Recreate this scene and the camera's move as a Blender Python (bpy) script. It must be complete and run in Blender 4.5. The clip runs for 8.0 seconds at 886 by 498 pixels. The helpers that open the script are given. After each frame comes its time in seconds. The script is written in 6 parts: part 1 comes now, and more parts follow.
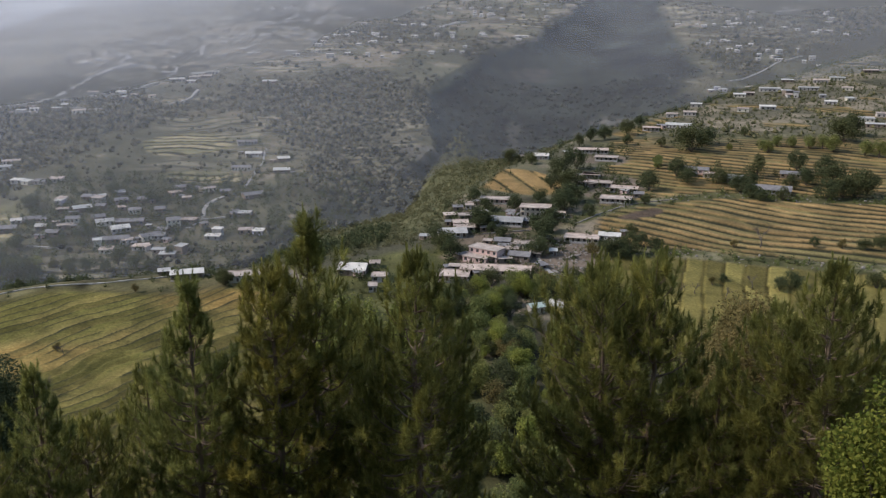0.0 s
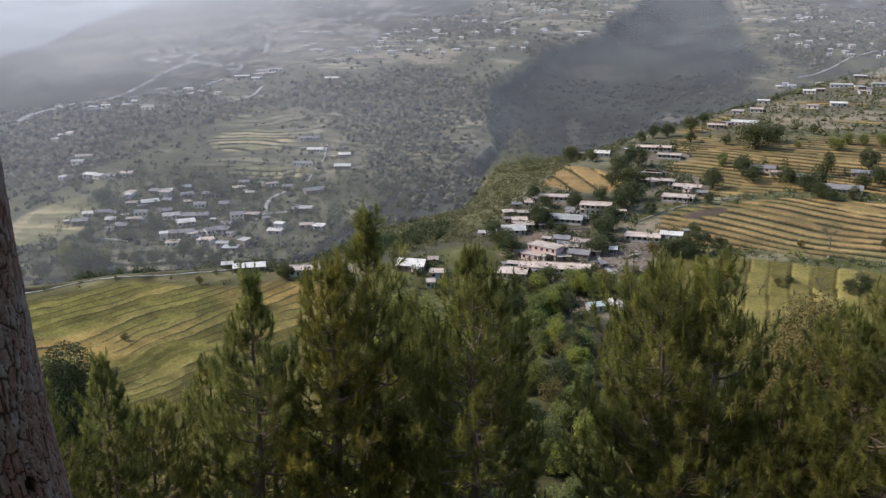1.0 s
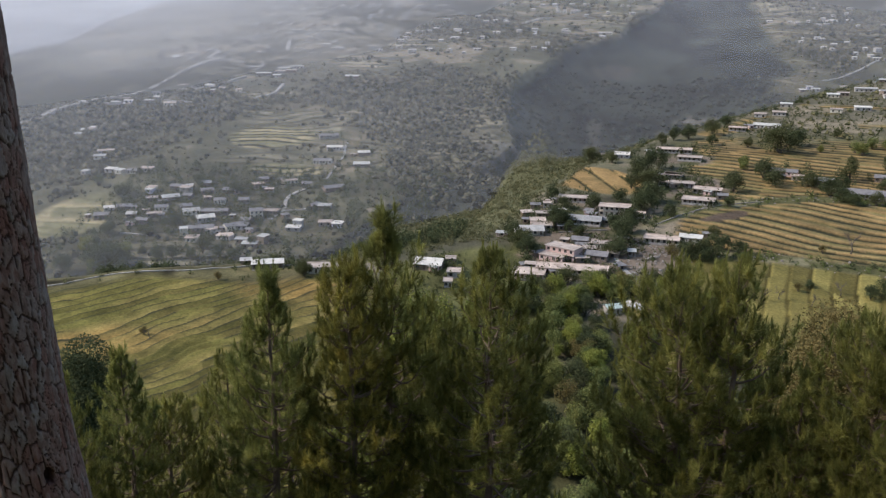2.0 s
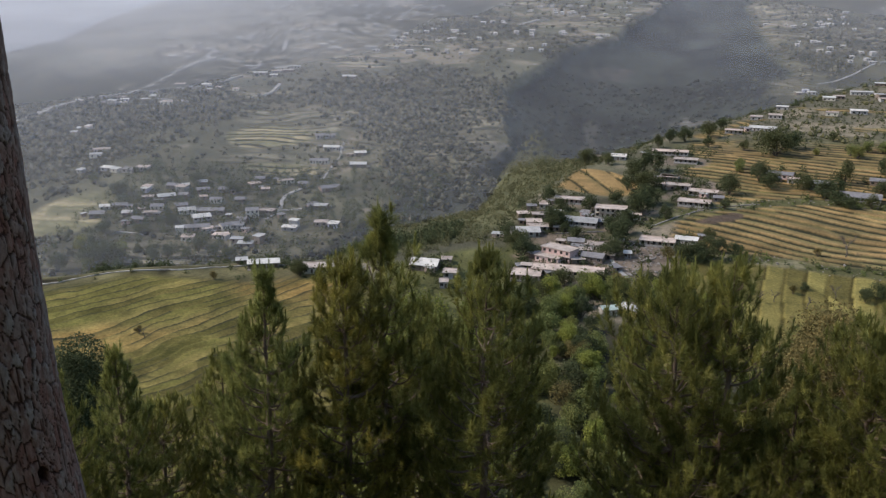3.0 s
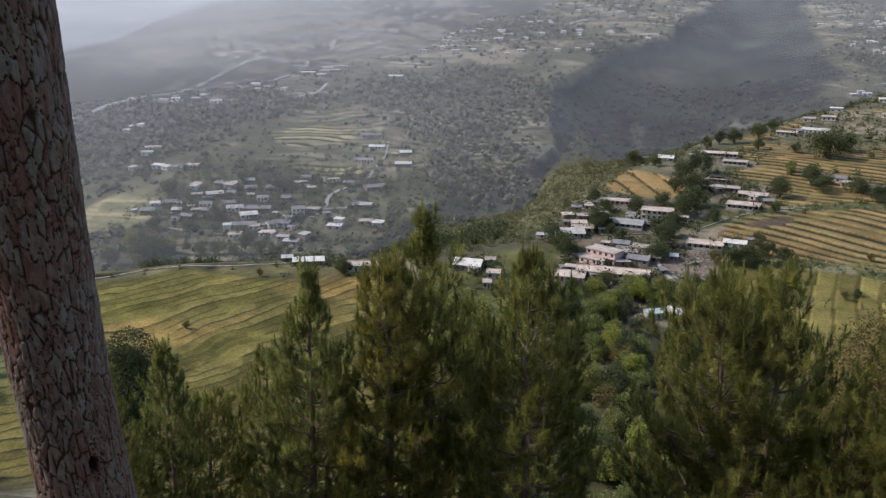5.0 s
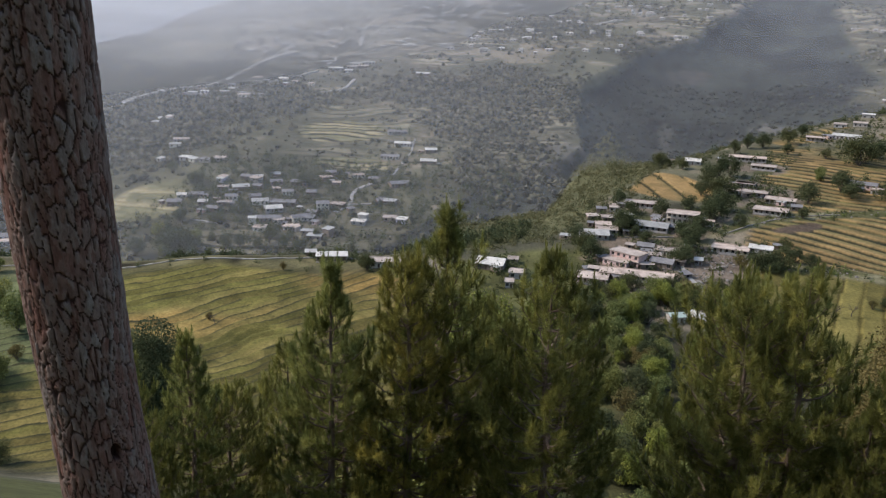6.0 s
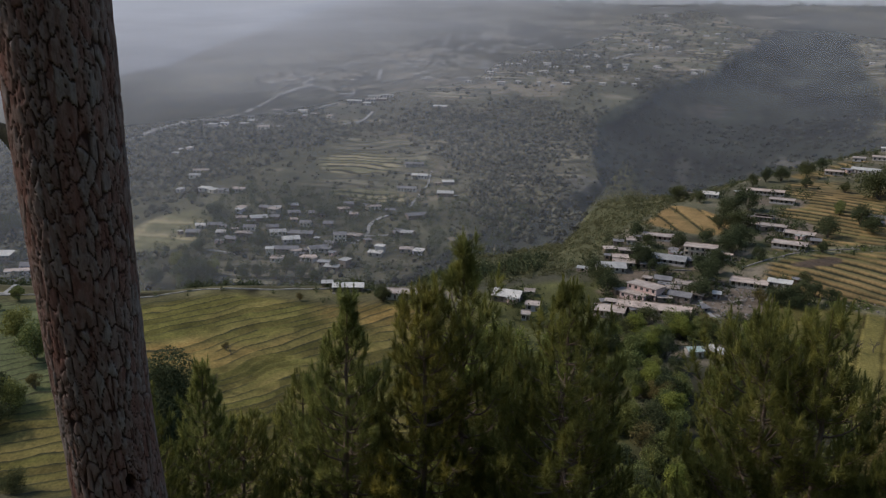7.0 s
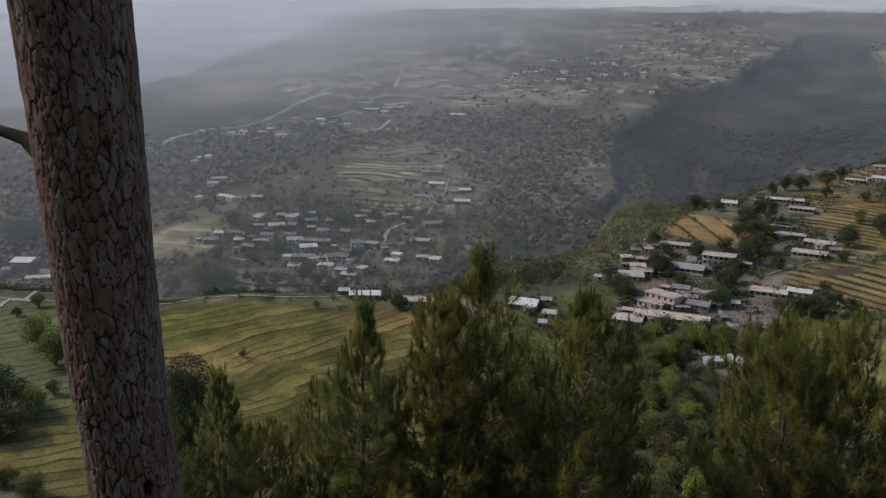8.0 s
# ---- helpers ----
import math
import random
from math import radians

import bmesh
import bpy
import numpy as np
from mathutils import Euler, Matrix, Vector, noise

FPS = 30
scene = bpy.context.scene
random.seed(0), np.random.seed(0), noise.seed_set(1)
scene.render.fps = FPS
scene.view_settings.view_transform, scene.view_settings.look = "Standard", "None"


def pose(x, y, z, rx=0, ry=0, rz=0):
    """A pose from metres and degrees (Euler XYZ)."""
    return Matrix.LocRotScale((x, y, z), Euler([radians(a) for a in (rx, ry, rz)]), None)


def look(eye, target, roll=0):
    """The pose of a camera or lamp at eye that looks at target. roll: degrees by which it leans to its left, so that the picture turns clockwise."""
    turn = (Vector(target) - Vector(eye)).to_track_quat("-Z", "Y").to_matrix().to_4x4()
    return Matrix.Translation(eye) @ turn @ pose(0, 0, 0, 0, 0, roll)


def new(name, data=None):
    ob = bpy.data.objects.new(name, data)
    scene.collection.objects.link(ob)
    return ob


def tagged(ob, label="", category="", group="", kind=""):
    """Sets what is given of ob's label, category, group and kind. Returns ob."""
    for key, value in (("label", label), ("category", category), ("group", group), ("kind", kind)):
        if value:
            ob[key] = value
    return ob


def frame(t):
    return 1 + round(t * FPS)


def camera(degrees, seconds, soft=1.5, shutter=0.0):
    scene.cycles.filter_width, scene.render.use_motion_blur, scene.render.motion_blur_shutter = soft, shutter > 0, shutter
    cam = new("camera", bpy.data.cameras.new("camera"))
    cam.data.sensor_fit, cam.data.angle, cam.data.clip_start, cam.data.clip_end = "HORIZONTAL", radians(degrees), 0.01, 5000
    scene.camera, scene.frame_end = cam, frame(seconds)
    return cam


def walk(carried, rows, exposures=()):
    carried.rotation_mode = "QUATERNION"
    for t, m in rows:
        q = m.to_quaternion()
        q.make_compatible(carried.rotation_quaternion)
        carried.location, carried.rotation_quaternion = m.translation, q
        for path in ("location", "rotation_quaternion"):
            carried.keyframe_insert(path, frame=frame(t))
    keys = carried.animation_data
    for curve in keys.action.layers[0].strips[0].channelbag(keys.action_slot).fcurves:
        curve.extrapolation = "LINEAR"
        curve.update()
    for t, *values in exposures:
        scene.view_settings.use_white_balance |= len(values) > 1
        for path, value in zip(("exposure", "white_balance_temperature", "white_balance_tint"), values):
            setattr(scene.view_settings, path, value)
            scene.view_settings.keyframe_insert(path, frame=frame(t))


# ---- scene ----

# ---------------------------------------------------------------- camera
cam = camera(56.0, 8.0, soft=1.25)
TURNS = [  # seconds, metres along x, pitch, lean, yaw
    (0.0, 0.0100, 75.000, 0.000, 0.000), (0.2, 0.0097, 74.957, -0.013, 0.147), (0.5, 0.0094, 74.858, -0.042, 1.052),
    (0.7, 0.0091, 74.831, 0.079, 1.952), (0.8, 0.0090, 74.817, 0.176, 2.672), (1.0, 0.0088, 74.790, 0.362, 4.052),
    (1.2, 0.0085, 74.758, 0.218, 4.608), (1.5, 0.0081, 74.709, 0.043, 5.165), (1.7, 0.0079, 74.715, -0.050, 5.350),
    (2.8, 0.0065, 74.800, -0.530, 5.360), (3.0, 0.0063, 74.792, -0.571, 5.288), (3.5, 0.0056, 74.844, -0.433, 5.255),
    (4.0, 0.0050, 74.877, -0.228, 6.155), (4.2, 0.0047, 74.832, -0.208, 6.618), (4.5, 0.0044, 74.764, -0.179, 7.407),
    (4.7, 0.0041, 74.750, -0.280, 7.790), (5.8, 0.0028, 74.780, -1.300, 10.000), (6.0, 0.0025, 74.594, -1.477, 10.289),
    (6.2, 0.0022, 74.639, -1.570, 10.514), (6.5, 0.0019, 74.819, -1.710, 10.970), (6.6, 0.0017, 75.273, -1.677, 11.070),
    (6.7, 0.0016, 75.920, -1.644, 11.170), (6.8, 0.0015, 76.364, -1.611, 11.270), (6.9, 0.0014, 76.634, -1.578, 11.370),
    (7.0, 0.0012, 76.750, -1.545, 11.470), (7.5, 0.0006, 77.028, -1.532, 12.003), (8.0, 0.0000, 77.278, -1.438, 12.622)]
EXPOSURES = [(0.0, 0.23), (0.7, 0.57), (1.0, 0.57), (1.5, 0.53), (3.0, 0.34), (3.5, 0.36), (4.5, 0.42), (6.0, 0.43), (6.5, 0.36), (6.7, 0.19), (7.0, -0.31), (7.5, -0.29), (8.0, -0.25)]
walk(cam, [(t, pose(x, 0, 0, a, b, c)) for t, x, a, b, c in TURNS], EXPOSURES)

# ---------------------------------------------------------------- sky and sun
SUN_AZ, SUN_EL = -94.0, 42.0  # degrees right of north (+y), above the horizon
world = bpy.data.worlds.new("sky")
scene.world = world
world.use_nodes = True
wn = world.node_tree
wn.nodes.clear()
sky = wn.nodes.new("ShaderNodeTexSky")
sky.sky_type, sky.sun_disc = "NISHITA", False
sky.sun_elevation, sky.sun_rotation = radians(SUN_EL), radians(SUN_AZ % 360)
sky.air_density, sky.dust_density, sky.altitude = 1.3, 2.5, 1200
wb = wn.nodes.new("ShaderNodeBackground")
wb.inputs["Strength"].default_value = 0.16
wo = wn.nodes.new("ShaderNodeOutputWorld")
wn.links.new(sky.outputs["Color"], wb.inputs["Color"])
wn.links.new(wb.outputs["Background"], wo.inputs["Surface"])
sun = new("sun", bpy.data.lights.new("sun", "SUN"))
sun.data.energy, sun.data.angle, sun.data.color = 2.5, radians(2.5), (1.0, 0.925, 0.85)
sun_from = Vector((math.sin(radians(SUN_AZ)) * math.cos(radians(SUN_EL)), math.cos(radians(SUN_AZ)) * math.cos(radians(SUN_EL)), math.sin(radians(SUN_EL))))
sun.matrix_world = look(sun_from * 300, (0, 0, 0))


# ---------------------------------------------------------------- materials
def material(name, build):
    m = bpy.data.materials.new(name)
    m.use_nodes = True
    nt = m.node_tree
    nt.nodes.clear()
    out = nt.nodes.new("ShaderNodeOutputMaterial")
    nt.links.new(build(nt), out.inputs["Surface"])
    return m


def node(nt, kind, links=(), **values):
    n = nt.nodes.new(kind)
    for key, v in values.items():
        key = key.replace("_", " ")
        n.inputs[int(key[1:]) if key[0] == "i" and key[1:].isdigit() else key].default_value = v
    for key, socket in links:
        nt.links.new(socket, n.inputs[key])
    return n


def place_of(nt):
    return nt.nodes.new("ShaderNodeNewGeometry").outputs["Position"]


def local_of(nt):
    return nt.nodes.new("ShaderNodeTexCoord").outputs["Object"]


def ramp(nt, fac, *stops):
    r = nt.nodes.new("ShaderNodeValToRGB")
    nt.links.new(fac, r.inputs["Fac"])
    el = r.color_ramp.elements
    while len(el) < len(stops):
        el.new(0.5)
    for e, (p, c) in zip(el, stops):
        e.position, e.color = p, (*c, 1) if len(c) == 3 else c
    return r.outputs["Color"]


def grain(nt, where, size, detail=4.0, rough=0.6):
    return node(nt, "ShaderNodeTexNoise", [("Vector", where)], Scale=1.0 / size, Detail=detail, Roughness=rough).outputs["Fac"]


def blend(nt, kind, fac, a, b):
    m = nt.nodes.new("ShaderNodeMix")
    m.data_type, m.blend_type = "RGBA", kind
    for i, v in ((0, fac), (6, a), (7, b)):
        if isinstance(v, (int, float)):
            m.inputs[i].default_value = v
        elif isinstance(v, tuple):
            m.inputs[i].default_value = (*v, 1)
        else:
            nt.links.new(v, m.inputs[i])
    return m.outputs[2]


def gloss(nt, colour, rough=0.85, height=None, deep=0.02, metal=0.0, spec=0.3):
    p = node(nt, "ShaderNodeBsdfPrincipled", Roughness=rough, Metallic=metal)
    p.inputs["Specular IOR Level"].default_value = spec
    if isinstance(colour, tuple):
        p.inputs["Base Color"].default_value = (*colour, 1)
    else:
        nt.links.new(colour, p.inputs["Base Color"])
    if height is not None:
        b = node(nt, "ShaderNodeBump", [("Height", height)], Strength=0.8, Distance=deep)
        nt.links.new(b.outputs["Normal"], p.inputs["Normal"])
    return p.outputs["BSDF"]


def two_tone(name, a, b, size, fine, rough=0.85, deep=0.01, metal=0.0, vary=0.0, local=False):
    """Two colours in broad patches, with a fine grain and relief."""
    def build(nt):
        where = local_of(nt) if local else place_of(nt)
        c = ramp(nt, grain(nt, where, size), (0.3, a), (0.7, b))
        g = grain(nt, where, fine, 6)
        c = blend(nt, "MULTIPLY", 0.55, c, ramp(nt, g, (0.25, (0.45, 0.45, 0.45)), (0.75, (1.3, 1.3, 1.3))))
        if vary:
            info = nt.nodes.new("ShaderNodeObjectInfo").outputs["Random"]
            c = blend(nt, "MULTIPLY", vary, c, ramp(nt, info, (0.0, (0.55, 0.52, 0.50)), (0.5, (0.95, 0.92, 0.88)), (1.0, (1.35, 1.22, 1.10))))
        return gloss(nt, c, rough, g, deep, metal)
    return material(name, build)


def leafy(name, a, b, through_light=0.35, vary=0.5, size=0.5):
    """Leaves or needles: the colour varies from leaf to leaf and from tree to tree, and light shines through."""
    def build(nt):
        geo = nt.nodes.new("ShaderNodeNewGeometry")
        c = ramp(nt, geo.outputs["Random Per Island"], (0.0, a), (1.0, b))
        c = blend(nt, "MULTIPLY", 0.7, c, ramp(nt, grain(nt, geo.outputs["Position"], size, 3), (0.3, (0.55, 0.6, 0.55)), (0.7, (1.4, 1.3, 1.1))))
        info = nt.nodes.new("ShaderNodeObjectInfo").outputs["Random"]
        c = blend(nt, "MULTIPLY", vary, c, ramp(nt, info, (0.0, (0.6, 0.75, 0.7)), (0.5, (1.0, 1.0, 1.0)), (1.0, (1.4, 1.15, 0.8))))
        d = gloss(nt, c, 0.8, spec=0.10)
        t = node(nt, "ShaderNodeBsdfTranslucent", [("Color", c)])
        return node(nt, "ShaderNodeMixShader", [(1, d), (2, t.outputs[0])], i0=through_light).outputs[0]
    return material(name, build)


def needle_look(nt):
    """Pine needles: each tuft has its own tone, from deep green to yellowish new growth, and light shines through."""
    a = nt.nodes.new("ShaderNodeAttribute")
    a.attribute_name = "tone"
    bits = node(nt, "ShaderNodeSeparateColor", [("Color", a.outputs["Color"])])
    cool = ramp(nt, bits.outputs[0], (0.0, (0.105, 0.118, 0.036)), (0.6, (0.215, 0.228, 0.070)), (1.0, (0.385, 0.382, 0.135)))
    warm = ramp(nt, bits.outputs[0], (0.0, (0.135, 0.122, 0.034)), (0.6, (0.280, 0.245, 0.060)), (1.0, (0.450, 0.380, 0.095)))
    c = blend(nt, "MIX", bits.outputs[1], cool, warm)
    c = blend(nt, "MULTIPLY", 0.6, c, ramp(nt, grain(nt, place_of(nt), 0.9, 3), (0.3, (0.55, 0.6, 0.55)), (0.7, (1.4, 1.3, 1.1))))
    d = gloss(nt, c, 0.55, spec=0.3)
    t = node(nt, "ShaderNodeBsdfTranslucent", [("Color", c)])
    return node(nt, "ShaderNodeMixShader", [(1, d), (2, t.outputs[0])], i0=0.58).outputs[0]


def land_cover(nt):
    """Soil, scrub and crops: the colour of each plot comes with the ground, with tufts and furrows over it."""
    where = place_of(nt)
    a = nt.nodes.new("ShaderNodeAttribute")
    a.attribute_name = "cover"
    big = grain(nt, where, 14, 5)
    fine = grain(nt, where, 1.1, 6, 0.7)
    c = blend(nt, "MULTIPLY", 0.8, a.outputs["Color"], ramp(nt, big, (0.3, (0.6, 0.63, 0.6)), (0.7, (1.35, 1.3, 1.25))))
    c = blend(nt, "MULTIPLY", 0.75, c, ramp(nt, fine, (0.3, (0.5, 0.52, 0.5)), (0.7, (1.45, 1.4, 1.35))))
    return gloss(nt, c, 0.95, fine, 0.5, spec=0.1)


def bark_look(nt):
    a = nt.nodes.new("ShaderNodeAttribute")
    a.attribute_name = "plate"
    where = local_of(nt)
    s = node(nt, "ShaderNodeMapping", [("Vector", where)])
    s.inputs["Scale"].default_value = (1, 1, 0.35)
    g = grain(nt, s.outputs[0], 0.010, 8, 0.7)
    broad = grain(nt, where, 0.30, 3)
    bits = node(nt, "ShaderNodeSeparateColor", [("Color", a.outputs["Color"])])
    warm = nt.nodes.new("ShaderNodeMath")
    nt.links.new(bits.outputs[1], warm.inputs[0])
    nt.links.new(broad, warm.inputs[1])
    half = node(nt, "ShaderNodeMath", [(0, warm.outputs[0])], i1=0.5)
    half.operation = "MULTIPLY"
    c = ramp(nt, half.outputs[0], (0.32, (0.170, 0.084, 0.066)), (0.50, (0.178, 0.112, 0.092)), (0.74, (0.200, 0.162, 0.146)))
    # darker in the cracks; the hollow's shade is put into the colour too
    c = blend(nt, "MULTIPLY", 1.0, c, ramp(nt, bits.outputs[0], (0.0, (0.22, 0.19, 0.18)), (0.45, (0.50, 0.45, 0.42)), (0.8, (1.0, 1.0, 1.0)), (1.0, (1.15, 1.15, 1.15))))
    c = blend(nt, "MULTIPLY", 0.8, c, ramp(nt, g, (0.3, (0.6, 0.57, 0.55)), (0.7, (1.35, 1.35, 1.35))))
    return gloss(nt, c, 0.9, g, 0.006, spec=0.15)


def haze_sheet_look(nt, amount=(0.07, 0.40), across=(150, -900, 0.56, 3.2)):
    """A sheet that imitates haze in the air: mostly clear, and thicker with height, with distance and towards the open
    valley.
    """
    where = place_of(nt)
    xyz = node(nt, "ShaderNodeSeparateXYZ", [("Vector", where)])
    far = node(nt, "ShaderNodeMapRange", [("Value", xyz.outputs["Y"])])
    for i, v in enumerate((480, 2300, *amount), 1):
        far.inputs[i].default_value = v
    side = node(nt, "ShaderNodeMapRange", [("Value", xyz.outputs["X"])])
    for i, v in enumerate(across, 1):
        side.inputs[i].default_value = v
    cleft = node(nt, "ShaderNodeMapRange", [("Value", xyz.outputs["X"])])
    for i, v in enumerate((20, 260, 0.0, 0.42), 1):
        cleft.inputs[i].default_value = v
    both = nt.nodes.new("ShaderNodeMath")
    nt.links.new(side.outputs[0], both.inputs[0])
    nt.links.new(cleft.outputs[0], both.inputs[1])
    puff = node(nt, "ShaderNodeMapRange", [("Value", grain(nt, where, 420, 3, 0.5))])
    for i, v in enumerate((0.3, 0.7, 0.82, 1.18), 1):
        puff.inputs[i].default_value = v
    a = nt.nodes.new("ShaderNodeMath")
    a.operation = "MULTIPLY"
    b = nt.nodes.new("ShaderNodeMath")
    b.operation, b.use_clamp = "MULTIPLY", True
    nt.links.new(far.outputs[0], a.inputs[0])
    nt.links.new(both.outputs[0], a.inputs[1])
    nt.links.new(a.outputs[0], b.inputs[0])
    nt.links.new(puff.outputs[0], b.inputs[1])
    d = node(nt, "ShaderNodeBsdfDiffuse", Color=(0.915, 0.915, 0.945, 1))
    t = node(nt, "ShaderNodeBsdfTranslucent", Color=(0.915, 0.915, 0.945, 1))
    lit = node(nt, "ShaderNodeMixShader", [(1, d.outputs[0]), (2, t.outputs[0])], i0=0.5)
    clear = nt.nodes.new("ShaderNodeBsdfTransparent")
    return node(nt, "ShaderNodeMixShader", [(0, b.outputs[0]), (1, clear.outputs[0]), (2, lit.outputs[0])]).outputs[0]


GROUND = material("ground", land_cover)
BARK = material("pine_bark_plates", bark_look)
HAZE_SHEET = material("haze", haze_sheet_look)
MIST_SHEET = material("valley_mist", lambda nt: haze_sheet_look(nt, (0.88, 0.88), (200, -700, 0.45, 1.08)))
PINE_WOOD = two_tone("pine_wood", (0.13, 0.085, 0.062), (0.22, 0.16, 0.12), 0.3, 0.02, 0.9, 0.01, local=True)
STUB_WOOD = two_tone("mossy_dead_wood", (0.022, 0.020, 0.012), (0.06, 0.055, 0.03), 0.06, 0.01, 0.95, 0.004, local=True)
NEEDLES = material("pine_needles", needle_look)

# ---------------------------------------------------------------- the lie of the land


def lattice(ix, iy, seed):
    n = (ix.astype(np.int64) * 374761393 + iy.astype(np.int64) * 668265263 + seed * 974634777) & 0xFFFFFFFF
    n = ((n ^ (n >> 13)) * 1274126177) & 0xFFFFFFFF
    return ((n ^ (n >> 16)) & 0xFFFF) / 65535.0


def vnoise(x, y, seed=0):
    ix, iy = np.floor(x), np.floor(y)
    fx, fy = x - ix, y - iy
    fx, fy = fx * fx * (3 - 2 * fx), fy * fy * (3 - 2 * fy)
    a, b, c, d = lattice(ix, iy, seed), lattice(ix + 1, iy, seed), lattice(ix, iy + 1, seed), lattice(ix + 1, iy + 1, seed)
    return (a * (1 - fx) + b * fx) * (1 - fy) + (c * (1 - fx) + d * fx) * fy


def fbm(x, y, size, octaves=4, seed=0):
    total, amp, norm = 0.0, 1.0, 0.0
    for o in range(octaves):
        total, norm = total + amp * (vnoise(x / size * 2 ** o, y / size * 2 ** o, seed + o) * 2 - 1), norm + amp
        amp *= 0.5
    return total / norm


def smax(a, b, k):
    t = np.clip(0.5 + 0.5 * (a - b) / k, 0, 1)
    return b * (1 - t) + a * t + k * t * (1 - t)


def soft(v, k):
    return k * np.logaddexp(0, v / k)


def step(v, a, b):
    t = np.clip((v - a) / (b - a), 0, 1)
    return t * t * (3 - 2 * t)


RIM_X, RIM_Y = (-900, -209, -128, -62, -5, 20, 40, 90, 181, 387, 727, 1600), (300, 362, 382, 392, 432, 522, 584, 640, 757, 979, 1346, 2350)
SKY_Y, SKY_X = (600, 1050, 1211, 1371, 1547, 1745, 2074, 2600, 4000), (-1900, -790, -754, -719, -688, -671, -690, -800, -1100)
GORGE_Y = (640, 700, 794, 881, 1031, 1148, 1261, 1398, 1608, 1811, 2284)
GORGE_X = (-60, -47, -11, -20, -22, 17, 65, 147, 213, 290, 399)  # its western lip
GORGE_END_Y, GORGE_END_X = (640, 900, 1042, 1212, 1357, 1799, 2300), (330, 345, 342, 382, 396, 480, 620)  # its eastern lip


def beyond_rim(x, y):
    """Metres past the rim of the terraced bench, into the ravine."""
    slope = (np.interp(x + 20, RIM_X, RIM_Y) - np.interp(x - 20, RIM_X, RIM_Y)) / 40
    return (y - np.interp(x, RIM_X, RIM_Y)) / np.sqrt(1 + slope ** 2) + 5 * fbm(x, y, 60, 3, 5)


def bench(x, y):
    rise = 1.7 * np.exp(-((x + 180) / 30) ** 2 - ((y - 364) / 34) ** 2)
    return -113 + 0.075 * (y - 360) + 0.02 * x + 2.0 * fbm(x, y, 170, 2, 11) + rise


def spur_patch(x, y):
    """The golden field by itself on the nose of the spur."""
    return step(-np.hypot((x - 47) / 31, (y - 544 + 0.6 * (x - 47)) / 35), -1.05, -0.92)


def plots_east(x, y):
    """Number of the terrace step, counted in metres of height, on the eastern bench."""
    steps = (bench(x, y) + 0.022 * x) * 1.35 + 2.4 * fbm(x, y * 1.5, 150, 3, 21) + 0.5 * fbm(x, y, 40, 2, 20)
    steps = np.where(spur_patch(x, y) > 0.01, (x + 0.253 * y) / 15 + 0.35, steps)
    return np.where(y + 0.27 * x < 418, (x - 0.36 * y) / 9 + 0.8 * fbm(x, y, 60, 2, 22), steps)


def plots_west(x, y):
    return (y * 0.69 - x * 0.72) / 6.4 + 2.2 * fbm(x, y, 80, 3, 31) + 1.0 * fbm(x, y, 24, 3, 32)


def is_field(x, y):
    """Where the bench is tilled: 0 to 1, east and west."""
    e = beyond_rim(x, y)
    inside = step(-e, 8, 20)
    inside_west = step(-e - 26 * fbm(x, y, 40, 3, 120) * step(x, -215, -190), 14, 34)
    west = inside_west * step(-x, 45, 60) * step(y, 175, 200)
    east = inside * step(x - 0.22 * (y - 360), 62, 70) * step(y, 268, 285) * step(-y, -900, -820) * (1 - orchard(x, y))
    return west, np.maximum(east, step(-e, -2, 3) * spur_patch(x, y))


def orchard(x, y):
    """Belts of trees, yards and rough ground between the fields."""
    n = fbm(x, y, 70, 3, 23)
    a = step(n, 0.22, 0.34)
    belt = np.abs(y - np.interp(x, (60, 80, 102, 122, 167, 208, 300), (438, 453, 473, 483, 495, 483, 470)) - 5 * fbm(x, y, 50, 2, 24)) + 3
    belt = np.minimum(belt, np.abs(y + 0.27 * x - 422 - 8 * fbm(x, y, 60, 2, 27)) + 4.5)
    rough = step(n + 0.5 * fbm(x, y, 25, 2, 25), -0.32, -0.22) * step(y + 12 * fbm(x, y, 40, 2, 26), 640, 665)
    return np.maximum(np.maximum(a * step(y, 600, 680), rough), step(-belt, -13, -8))


def far_plots(x, y):
    """Small terraced patches on the far slope."""
    a = np.hypot((x + 248) / 46, (y - 812) / 40)
    b = np.hypot((x + 205) / 42, (y - 715) / 16)
    c = np.hypot((x + 338) / 33, (y - 590) / 46)
    return step(-np.minimum(np.minimum(a, b), c), -1.05, -0.85)


def gorge(x, y):
    """The wooded side gorge that cuts into the far slope: 0 outside, 1 along its bed."""
    left = np.interp(y, GORGE_Y, GORGE_X) + 16 * fbm(x, y, 70, 4, 44)
    right = np.interp(y, GORGE_END_Y, GORGE_END_X) + 20 * fbm(x, y, 90, 3, 45)
    t = np.clip((x - left) / np.maximum(right - left, 60), 0, 1)
    return np.sin(np.pi * t ** 0.62) * step(y, 690, 760) * step(-y, -2150, -1500)


RAVINE_X, RAVINE_Y = (-190, -138, -128, -117, -98, -63, -32, -14, -6, 40), (500, 546, 569, 609, 657, 699, 717, 766, 786, 800)


def ravine(x, y):
    """The dark brush along the bottom of the ravine under the spur: 0 to 1."""
    n = 14 * fbm(x, y, 40, 3, 46)
    return step(np.interp(x, RAVINE_X, RAVINE_Y) + n - y, 0, 12) * step(beyond_rim(x, y) + n, 116, 130) * step(x, -175, -140) * step(-x, -80, -20)


